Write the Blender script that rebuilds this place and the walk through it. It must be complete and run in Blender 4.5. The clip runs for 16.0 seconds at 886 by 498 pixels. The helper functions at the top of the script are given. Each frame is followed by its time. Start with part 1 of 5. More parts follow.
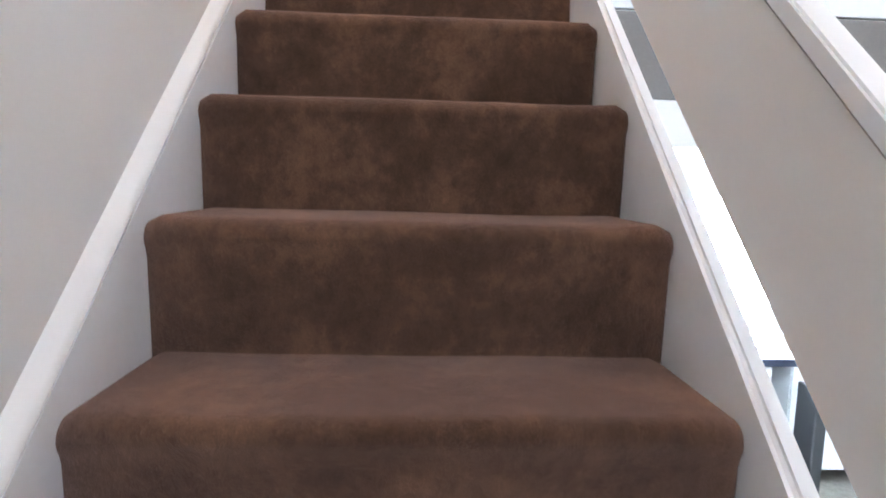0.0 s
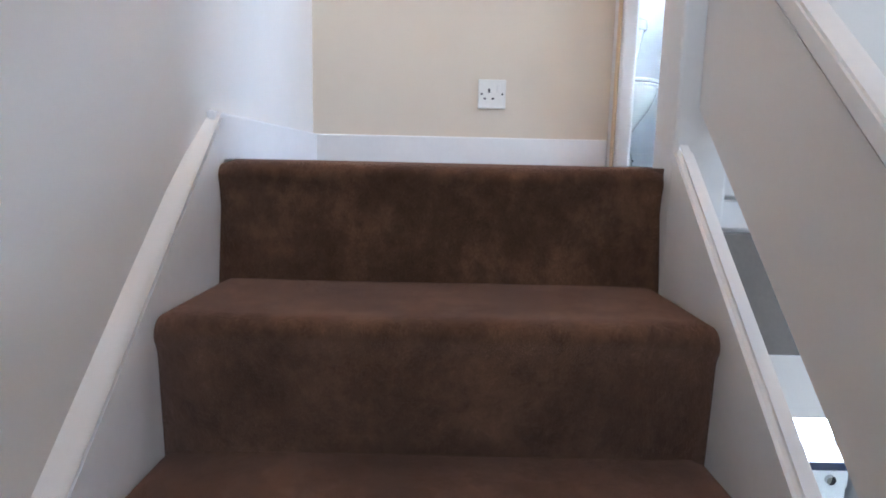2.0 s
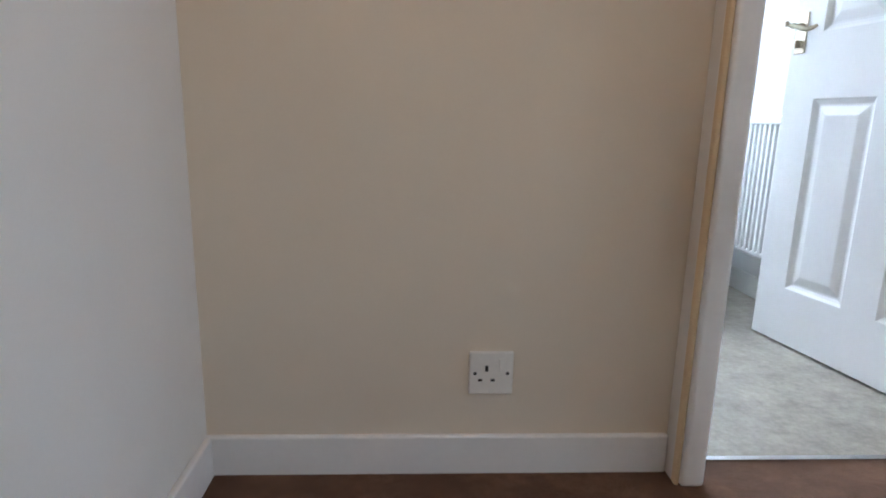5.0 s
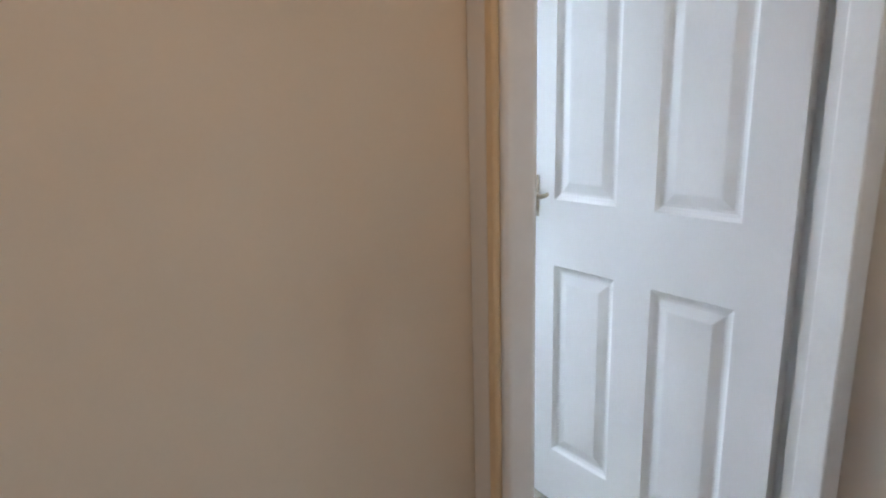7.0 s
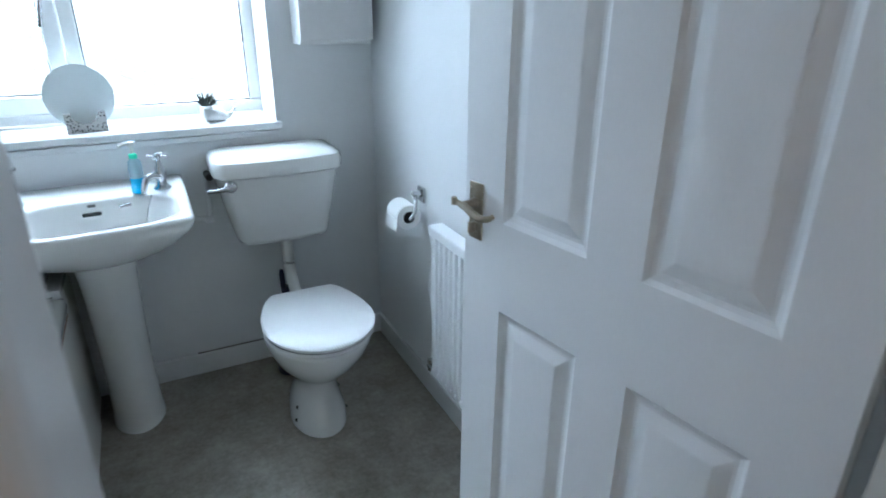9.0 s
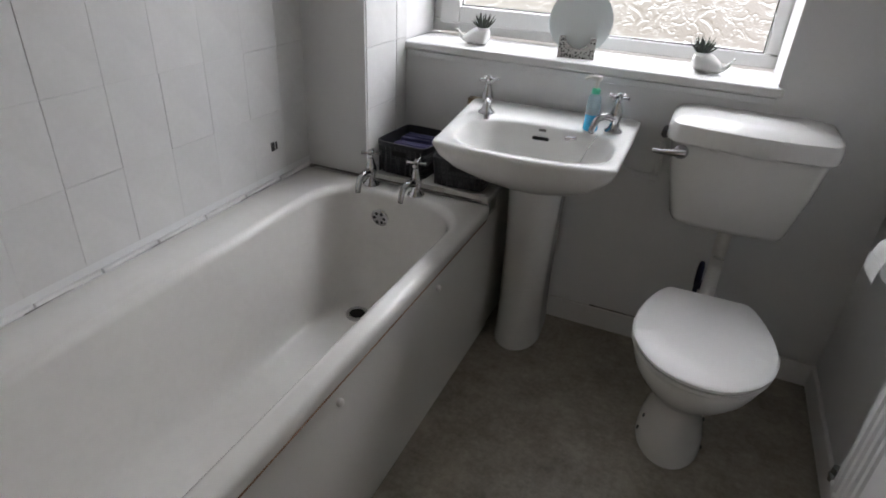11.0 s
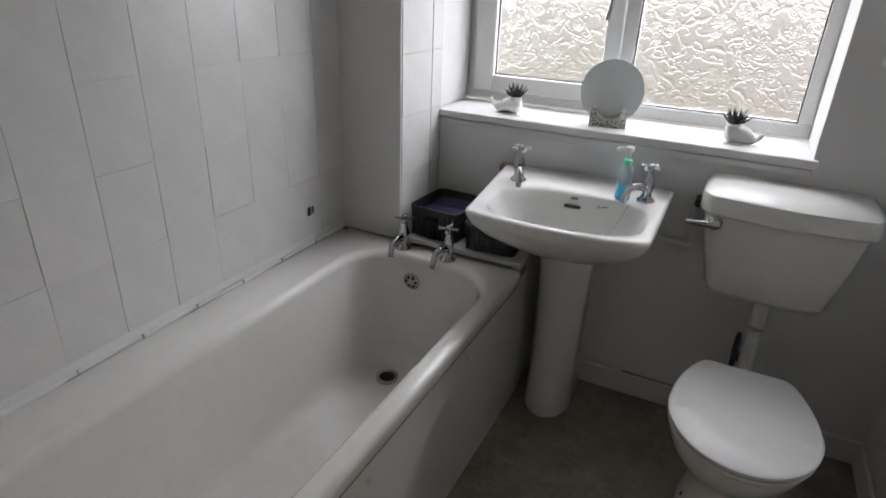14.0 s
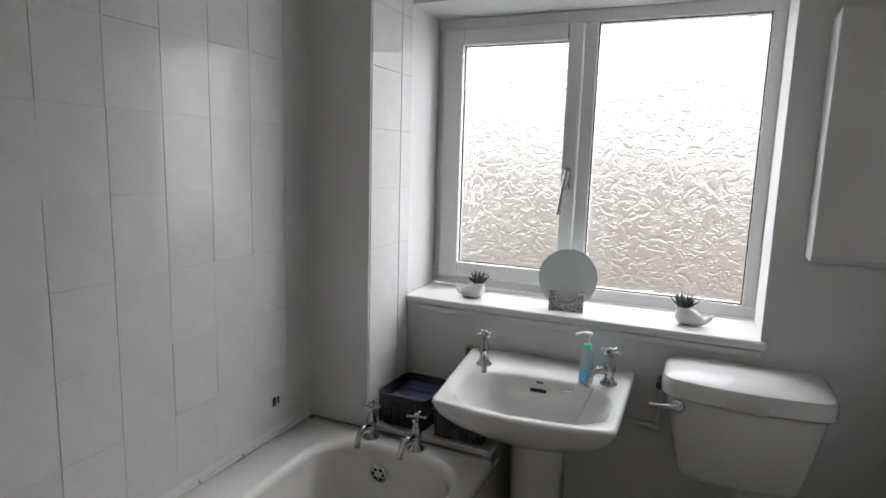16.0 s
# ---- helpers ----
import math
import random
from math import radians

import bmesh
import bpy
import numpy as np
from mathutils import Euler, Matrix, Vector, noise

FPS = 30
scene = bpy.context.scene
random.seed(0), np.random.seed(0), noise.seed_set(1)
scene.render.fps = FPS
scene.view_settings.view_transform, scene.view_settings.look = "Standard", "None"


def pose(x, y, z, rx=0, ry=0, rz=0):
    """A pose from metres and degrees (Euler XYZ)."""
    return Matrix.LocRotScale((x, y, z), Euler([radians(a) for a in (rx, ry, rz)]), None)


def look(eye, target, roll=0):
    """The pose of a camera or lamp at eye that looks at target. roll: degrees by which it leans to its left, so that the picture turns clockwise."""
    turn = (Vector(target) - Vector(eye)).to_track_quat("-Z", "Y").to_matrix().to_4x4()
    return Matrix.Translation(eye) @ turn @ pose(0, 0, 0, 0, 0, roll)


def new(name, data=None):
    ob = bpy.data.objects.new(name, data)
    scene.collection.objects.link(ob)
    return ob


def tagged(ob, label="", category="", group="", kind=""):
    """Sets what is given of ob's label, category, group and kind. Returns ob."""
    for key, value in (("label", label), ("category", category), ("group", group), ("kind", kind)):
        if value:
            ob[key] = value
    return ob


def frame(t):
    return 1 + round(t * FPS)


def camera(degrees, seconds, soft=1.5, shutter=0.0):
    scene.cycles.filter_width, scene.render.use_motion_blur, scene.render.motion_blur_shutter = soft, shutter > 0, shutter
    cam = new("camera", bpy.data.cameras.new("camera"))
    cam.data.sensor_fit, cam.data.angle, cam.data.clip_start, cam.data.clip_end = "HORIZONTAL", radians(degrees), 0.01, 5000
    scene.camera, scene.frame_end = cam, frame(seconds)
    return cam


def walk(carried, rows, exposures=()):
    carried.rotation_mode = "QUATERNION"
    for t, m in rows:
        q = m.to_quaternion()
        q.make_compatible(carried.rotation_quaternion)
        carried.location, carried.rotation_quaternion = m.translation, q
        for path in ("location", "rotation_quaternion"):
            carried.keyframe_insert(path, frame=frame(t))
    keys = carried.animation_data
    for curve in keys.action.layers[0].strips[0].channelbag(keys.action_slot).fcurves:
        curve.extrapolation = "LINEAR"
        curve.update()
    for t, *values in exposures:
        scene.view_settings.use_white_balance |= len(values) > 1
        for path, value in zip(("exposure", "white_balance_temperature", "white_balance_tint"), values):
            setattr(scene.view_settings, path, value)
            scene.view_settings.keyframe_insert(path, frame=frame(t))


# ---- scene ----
cam = camera(74.3, 16.0, soft=1.7, shutter=0.2)
PATH = [
    (0, (0.4, -1.519, -0.541), (0.494, 0.465, -0.775), 1.5),
    (0.5, (0.385, -1.39, -0.383), (0.381, 0.596, -0.614), 2.1),
    (1, (0.37, -1.242, -0.228), (0.375, 0.74, -0.496), 1.9),
    (1.5, (0.398, -1.124, -0.133), (0.412, 0.857, -0.408), 1.7),
    (2, (0.401, -1.004, 0.005), (0.405, 0.974, -0.288), 1.3),
    (2.5, (0.359, -0.838, 0.142), (0.363, 1.137, -0.176), 1.3),
    (3, (0.372, -0.708, 0.27), (0.383, 1.262, -0.071), 1.5),
    (3.5, (0.383, -0.589, 0.376), (0.416, 1.379, 0.021), 1.1),
    (3.7, (0.376, -0.537, 0.419), (0.415, 1.428, 0.049), 1.3),
    (5.8, (0.452, -0.042, 0.920), (0.704, 1.892, 0.473), 0.2),
    (6, (0.476, 0.004, 0.993), (0.829, 1.921, 0.545), -0.8),
    (6.5, (0.516, 0.130, 1.069), (1.099, 1.997, 0.652), -1.3),
    (7, (0.558, 0.216, 1.190), (1.439, 1.954, 0.741), -1.7),
    (7.5, (0.609, 0.311, 1.292), (1.796, 1.790, 0.657), -0.9),
    (8, (0.705, 0.387, 1.310), (1.947, 1.734, 0.507), -0.5),
    (8.5, (0.861, 0.491, 1.328), (1.934, 1.958, 0.494), -1.0),
    (8.8, (0.938, 0.561, 1.317), (1.872, 2.148, 0.537), -0.2),
    (9, (0.987, 0.623, 1.331), (1.824, 2.272, 0.569), 0.3),
    (9.5, (1.106, 0.781, 1.360), (1.538, 2.592, 0.629), 0.5),
    (10, (1.202, 0.867, 1.353), (1.051, 2.713, 0.597), 0.7),
    (12.3, (1.21, 0.878, 1.271), (0.462, 2.292, 0.07), 1.5),
    (12.5, (1.208, 0.879, 1.278), (0.463, 2.298, 0.082), 1.7),
    (13, (1.2, 0.877, 1.292), (0.445, 2.348, 0.166), 2.0),
    (13.5, (1.201, 0.886, 1.33), (0.419, 2.429, 0.328), 2.1),
    (14, (1.19, 0.886, 1.375), (0.396, 2.518, 0.536), 2.3),
    (14.5, (1.189, 0.884, 1.404), (0.39, 2.596, 0.746), 2.2),
    (15, (1.203, 0.88, 1.422), (0.4, 2.643, 0.928), 1.9),
    (15.5, (1.204, 0.872, 1.444), (0.408, 2.67, 1.081), 1.7),
    (16, (1.213, 0.871, 1.457), (0.42, 2.682, 1.153), 1.7),
]
EXPO = [(0.0, 3.0, 5450, 10), (0.5, 2.15, 5300, 10), (1.0, 2.15, 5300, 10), (2.0, 2.05, 5300, 10), (3.0, 1.65, 5350, 10), (3.7, 1.1, 5400, 10), (5.8, 0.65, 6000, 10), (7.5, 0.42, 5850, 10), (8.5, 0.28, 5500, 8), (9.0, -0.4, 5500, 6), (9.6, -1.12, 6400, 11), (10.2, -1.28, 7000, 16), (12.3, -1.4, 7200, 20), (16.0, -1.75, 7200, 18)]
walk(cam, [(t, look(e, g, r)) for t, e, g, r in PATH], EXPO)

# ---- world, daylight ----
world = bpy.data.worlds.new("sky")
scene.world = world
world.use_nodes = True
wn = world.node_tree.nodes
sky = wn.new("ShaderNodeTexSky")
sky.sky_type, sky.sun_disc = "NISHITA", False
sky.sun_elevation, sky.sun_rotation = radians(35), radians(200)
wn["Background"].inputs[1].default_value = 0.12
world.node_tree.links.new(sky.outputs[0], wn["Background"].inputs[0])


def sun_lamp():
    d = bpy.data.lights.new("sun", "SUN")
    d.energy, d.angle, d.color = 0.8, radians(15), (1, 0.96, 0.9)
    o = new("sun", d)
    o.matrix_world = look((-4, 12, 9), (0, 0, 0))


def window_light(name, place, target, w, h, watts, color):
    d = bpy.data.lights.new(name, "AREA")
    d.shape, d.size, d.size_y, d.energy, d.color = "RECTANGLE", w, h, watts, color
    o = new(name, d)
    o.matrix_world = look(place, target)
    o.visible_camera = True
    return o


sun_lamp()
DAY = (0.82, 0.915, 1.02)
window_light("bathroom_window_light_above", (0.82, 3.6, 2.75), (0.82, 1.5, 0.75), 2.2, 1.4, 545, DAY)
window_light("bathroom_window_light_east", (2.7, 4.0, 1.75), (0.1, 1.7, 0.9), 1.5, 1.6, 215, DAY)
window_light("bathroom_window_light_west", (-1.1, 4.0, 1.75), (1.6, 1.4, 0.9), 1.5, 1.6, 175, DAY)
# No hall window is known; this lamp is added to light the stairs.
window_light("hall_fill_light", (0.9, -4.28, 1.35), (0.7, 0, -0.6), 1.25, 1.25, 7, (1.0, 0.98, 0.96))
window_light("kitchen_window_light", (2.6, 3.0, -1.1), (2.2, 0, -1.6), 1.3, 1.0, 48, (0.85, 0.93, 1.0))
# Unseen source, added to brighten the side room boards and the landing's right wall.
window_light("side_room_fill_light", (4.2, 0.2, 1.4), (0, 0.4, 0.9), 1.2, 1.2, 26, DAY)
# Unseen warm lamp, added to light the landing wall and stair treads.
lamp_d = bpy.data.lights.new("landing_fill_light", "POINT")
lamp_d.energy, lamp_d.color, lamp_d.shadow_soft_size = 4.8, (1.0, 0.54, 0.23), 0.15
new("landing_fill_light", lamp_d).location = (0.42, 0.05, 2.12)

# ---- materials ----


def nodes_of(name):
    m = bpy.data.materials.new(name)
    m.use_nodes = True
    t = m.node_tree
    return m, t, t.nodes["Principled BSDF"]


def add(t, kind, **sockets):
    n = t.nodes.new("ShaderNode" + kind)
    for k, v in sockets.items():
        n.inputs[k.replace("_", " ")].default_value = v
    return n


def coords(t, stretch=(1, 1, 1)):
    c = t.nodes.new("ShaderNodeTexCoord")
    mp = t.nodes.new("ShaderNodeMapping")
    mp.inputs["Scale"].default_value = stretch
    t.links.new(c.outputs["Object"], mp.inputs["Vector"])
    return mp.outputs["Vector"]


def surface(name, a, b, rough=0.5, metal=0.0, big=4.0, fine=150.0, bump=0.05, depth=0.002, stretch=(1, 1, 1), spread=0.25, coat=0.0, random_tone=0.0, mottled=0.5):
    """Two-scale surface: large soft stains from colour a to b, fine grain in relief and roughness."""
    m, t, p = nodes_of(name)
    v = coords(t, stretch)
    n1 = add(t, "TexNoise", Scale=big, Detail=5.0, Roughness=0.6)
    n2 = add(t, "TexNoise", Scale=fine, Detail=3.0, Roughness=0.6)
    for n in (n1, n2):
        t.links.new(v, n.inputs["Vector"])
    mixn = add(t, "Mix", Factor=1 - mottled)
    mixn.data_type = "FLOAT"
    t.links.new(n2.outputs["Fac"], mixn.inputs[2])
    t.links.new(n1.outputs["Fac"], mixn.inputs[3])
    rr = t.nodes.new("ShaderNodeMapRange")
    rr.inputs[1].default_value, rr.inputs[2].default_value = 0.5 - spread / 2, 0.5 + spread / 2
    t.links.new(mixn.outputs[0], rr.inputs[0])
    mc = t.nodes.new("ShaderNodeMix")
    mc.data_type = "RGBA"
    mc.inputs[6].default_value, mc.inputs[7].default_value = (*a, 1), (*b, 1)
    t.links.new(rr.outputs[0], mc.inputs[0])
    col = mc.outputs[2]
    if random_tone:
        oi = t.nodes.new("ShaderNodeObjectInfo")
        r2 = t.nodes.new("ShaderNodeMapRange")
        r2.inputs[3].default_value, r2.inputs[4].default_value = 1 - random_tone, 1 + random_tone
        t.links.new(oi.outputs["Random"], r2.inputs[0])
        hs = add(t, "HueSaturation")
        t.links.new(r2.outputs[0], hs.inputs["Value"])
        t.links.new(col, hs.inputs["Color"])
        col = hs.outputs[0]
    t.links.new(col, p.inputs["Base Color"])
    p.inputs["Metallic"].default_value = metal
    p.inputs["Coat Weight"].default_value = coat
    p.inputs["Coat Roughness"].default_value = 0.08
    mr = t.nodes.new("ShaderNodeMapRange")
    mr.inputs[3].default_value, mr.inputs[4].default_value = max(rough - 0.06, 0.02), min(rough + 0.08, 1)
    t.links.new(n1.outputs["Fac"], mr.inputs[0])
    t.links.new(mr.outputs[0], p.inputs["Roughness"])
    if bump:
        bp = add(t, "Bump", Strength=bump, Distance=depth)
        t.links.new(n2.outputs["Fac"], bp.inputs["Height"])
        t.links.new(bp.outputs[0], p.inputs["Normal"])
    return m


def plain(name, c, rough, metal=0.0, coat=0.0, trans=0.0, alpha=1.0):
    m, t, p = nodes_of(name)
    p.inputs["Base Color"].default_value = (*c, 1)
    p.inputs["Roughness"].default_value = rough
    p.inputs["Metallic"].default_value = metal
    p.inputs["Coat Weight"].default_value = coat
    p.inputs["Transmission Weight"].default_value = trans
    p.inputs["Alpha"].default_value = alpha
    return m


CREAM = surface("cream_emulsion", (0.66, 0.585, 0.475), (0.72, 0.645, 0.535), 0.8, big=1.5, fine=220, bump=0.12, depth=0.0015, spread=0.5, mottled=0.2)
OFFWHITE = surface("off_white_emulsion", (0.70, 0.68, 0.64), (0.78, 0.76, 0.72), 0.75, big=1.8, fine=200, bump=0.12, depth=0.0015, spread=0.5, mottled=0.2)
BATHWHITE = surface("white_bathroom_paint", (0.72, 0.73, 0.73), (0.80, 0.81, 0.81), 0.45, big=2.5, fine=160, bump=0.06, depth=0.0015, spread=0.5, mottled=0.2)
CEILWHITE = surface("white_ceiling_paint", (0.75, 0.75, 0.74), (0.82, 0.82, 0.81), 0.9, big=2, fine=120)
GLOSS = surface("white_gloss_woodwork", (0.74, 0.74, 0.73), (0.83, 0.83, 0.82), 0.32, big=5, fine=60, bump=0.05, spread=0.5, mottled=0.3)
DOORWHITE = surface("white_satin_door", (0.76, 0.77, 0.78), (0.82, 0.83, 0.84), 0.42, big=6, fine=260, bump=0.10, depth=0.0008, stretch=(1, 6, 0.25), spread=0.5, mottled=0.4)
TILEWHITE = surface("white_painted_tile", (0.70, 0.70, 0.69), (0.78, 0.78, 0.77), 0.10, big=9, fine=70, bump=0.03, depth=0.002, spread=0.5, random_tone=0.02, mottled=0.3)
CERAMIC = surface("white_sanitary_ceramic", (0.78, 0.78, 0.76), (0.82, 0.82, 0.80), 0.12, big=3, fine=40, bump=0.0, coat=0.5, spread=0.6)
ENAMEL = surface("white_bath_enamel", (0.74, 0.73, 0.70), (0.82, 0.81, 0.78), 0.09, big=2.2, fine=30, bump=0.0, coat=0.6, spread=0.5)
SEATWHITE = surface("white_seat_plastic", (0.78, 0.78, 0.77), (0.82, 0.82, 0.81), 0.3, big=5, fine=90, bump=0.02, spread=0.5)
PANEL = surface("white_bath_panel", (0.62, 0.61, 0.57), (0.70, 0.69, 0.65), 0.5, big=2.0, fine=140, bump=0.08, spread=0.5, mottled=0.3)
CHROME = surface("worn_chrome", (0.46, 0.46, 0.47), (0.60, 0.60, 0.61), 0.08, 1.0, big=14, fine=120, bump=0.02, spread=0.5)
BRASS = surface("aged_brass", (0.33, 0.28, 0.21), (0.50, 0.44, 0.35), 0.30, 1.0, big=30, fine=240, bump=0.08, spread=0.4)
BLACK = plain("black_void", (0.012, 0.012, 0.012), 0.7)
DARKRUB = plain("dark_rubber", (0.03, 0.03, 0.032), 0.5)
PLASTICWHITE = surface("white_socket_plastic", (0.72, 0.71, 0.67), (0.80, 0.79, 0.75), 0.35, big=20, fine=90, bump=0.0, spread=0.5)
RADWHITE = surface("white_radiator_enamel", (0.78, 0.79, 0.80), (0.84, 0.85, 0.85), 0.3, big=6, fine=80, bump=0.03, spread=0.5)
BASKET = surface("dark_grey_woven_plastic", (0.018, 0.019, 0.022), (0.04, 0.041, 0.046), 0.5, big=20, fine=300, bump=0.2)
NAVY = surface("navy_cloth", (0.035, 0.035, 0.09), (0.07, 0.07, 0.16), 0.9, big=18, fine=500, bump=0.4)
BRISTLE = plain("navy_plastic", (0.01, 0.012, 0.05), 0.35)
PAPER = surface("white_tissue_paper", (0.80, 0.80, 0.79), (0.86, 0.86, 0.85), 0.95, big=12, fine=260, bump=0.2)
CARD = surface("brown_cardboard", (0.17, 0.12, 0.07), (0.26, 0.19, 0.12), 0.8, big=12, fine=200, bump=0.1)
LEAF = surface("succulent_leaf", (0.016, 0.022, 0.018), (0.05, 0.06, 0.045), 0.5, big=40, fine=200)
SOAPBLUE = plain("blue_soap", (0.03, 0.42, 0.72), 0.12, coat=0.3)
SOAPCLEAR = plain("clear_bottle", (0.62, 0.80, 0.87), 0.12, trans=0.5)
GREEN = plain("green_collar", (0.05, 0.55, 0.32), 0.35)
CAULK = surface("stained_sealant", (0.06, 0.055, 0.05), (0.30, 0.29, 0.27), 0.6, big=26, fine=120, spread=0.35)
RUST = surface("rust_line", (0.20, 0.08, 0.03), (0.42, 0.30, 0.2), 0.8, big=30, fine=120, spread=0.35)


def carpet_material():
    m, t, p = nodes_of("brown_pile_carpet")
    v = coords(t)
    big = add(t, "TexNoise", Scale=7.0, Detail=6.0, Roughness=0.65)
    mid = add(t, "TexNoise", Scale=38.0, Detail=4.0, Roughness=0.7)
    tuft = add(t, "TexNoise", Scale=420.0, Detail=4.0, Roughness=0.75)
    for n in (big, tuft):
        t.links.new(v, n.inputs["Vector"])
    t.links.new(coords(t, (1, 1, 0.75)), mid.inputs["Vector"])
    mx = add(t, "Mix", Factor=0.32)
    mx.data_type = "FLOAT"
    t.links.new(big.outputs["Fac"], mx.inputs[2])
    t.links.new(mid.outputs["Fac"], mx.inputs[3])
    ramp = t.nodes.new("ShaderNodeValToRGB")
    e = ramp.color_ramp.elements
    e[0].position, e[0].color = 0.28, (0.032, 0.016, 0.009, 1)
    e[1].position, e[1].color = 0.72, (0.200, 0.102, 0.054, 1)
    mid_e = ramp.color_ramp.elements.new(0.5)
    mid_e.color = (0.084, 0.043, 0.024, 1)
    t.links.new(mx.outputs[0], ramp.inputs[0])
    dark = t.nodes.new("ShaderNodeMix")
    dark.data_type, dark.blend_type = "RGBA", "MULTIPLY"
    dark.inputs[0].default_value = 0.6
    mr = t.nodes.new("ShaderNodeMapRange")
    mr.inputs[1].default_value, mr.inputs[2].default_value, mr.inputs[3].default_value, mr.inputs[4].default_value = 0.3, 0.7, 0.35, 1.45
    t.links.new(tuft.outputs["Fac"], mr.inputs[0])
    t.links.new(ramp.outputs[0], dark.inputs[6])
    t.links.new(mr.outputs[0], dark.inputs[7])
    t.links.new(dark.outputs[2], p.inputs["Base Color"])
    p.inputs["Roughness"].default_value = 0.95
    p.inputs["Sheen Weight"].default_value = 0.4
    p.inputs["Sheen Roughness"].default_value = 0.5
    p.inputs["Sheen Tint"].default_value = (0.75, 0.5, 0.4, 1)
    p.inputs["Specular IOR Level"].default_value = 0.1
    b1 = add(t, "Bump", Strength=0.7, Distance=0.004)
    t.links.new(tuft.outputs["Fac"], b1.inputs["Height"])
    b2 = add(t, "Bump", Strength=0.4, Distance=0.007)
    t.links.new(mid.outputs["Fac"], b2.inputs["Height"])
    t.links.new(b1.outputs[0], b2.inputs["Normal"])
    t.links.new(b2.outputs[0], p.inputs["Normal"])
    return m


def vinyl_material():
    m, t, p = nodes_of("grey_mottled_vinyl")
    v = coords(t)
    a = add(t, "TexNoise", Scale=9.0, Detail=6.0, Roughness=0.7)
    b = add(t, "TexNoise", Scale=55.0, Detail=5.0, Roughness=0.7)
    for n in (a, b):
        t.links.new(v, n.inputs["Vector"])
    mx = add(t, "Mix", Factor=0.4)
    mx.data_type = "FLOAT"
    t.links.new(a.outputs["Fac"], mx.inputs[2])
    t.links.new(b.outputs["Fac"], mx.inputs[3])
    ramp = t.nodes.new("ShaderNodeValToRGB")
    e = ramp.color_ramp.elements
    e[0].position, e[0].color = 0.36, (0.19, 0.174, 0.142, 1)
    e[1].position, e[1].color = 0.64, (0.39, 0.356, 0.295, 1)
    t.links.new(mx.outputs[0], ramp.inputs[0])
    t.links.new(ramp.outputs[0], p.inputs["Base Color"])
    p.inputs["Roughness"].default_value = 0.5
    bp = add(t, "Bump", Strength=0.12, Distance=0.002)
    t.links.new(b.outputs["Fac"], bp.inputs["Height"])
    t.links.new(bp.outputs[0], p.inputs["Normal"])
    return m


def patterned_glass():
    m = bpy.data.materials.new("rose_patterned_glass")
    m.use_nodes = True
    t = m.node_tree
    t.nodes.clear()
    out = t.nodes.new("ShaderNodeOutputMaterial")
    gl = add(t, "BsdfGlass", Roughness=0.03, IOR=1.5)
    gl.inputs["Color"].default_value = (0.97, 0.98, 0.98, 1)
    fine = add(t, "TexNoise", Scale=260.0, Detail=2.0)
    t.links.new(coords(t), fine.inputs["Vector"])
    bp = add(t, "Bump", Strength=0.25, Distance=0.0008)
    t.links.new(fine.outputs["Fac"], bp.inputs["Height"])
    t.links.new(bp.outputs[0], gl.inputs["Normal"])
    t.links.new(gl.outputs[0], out.inputs["Surface"])
    return m


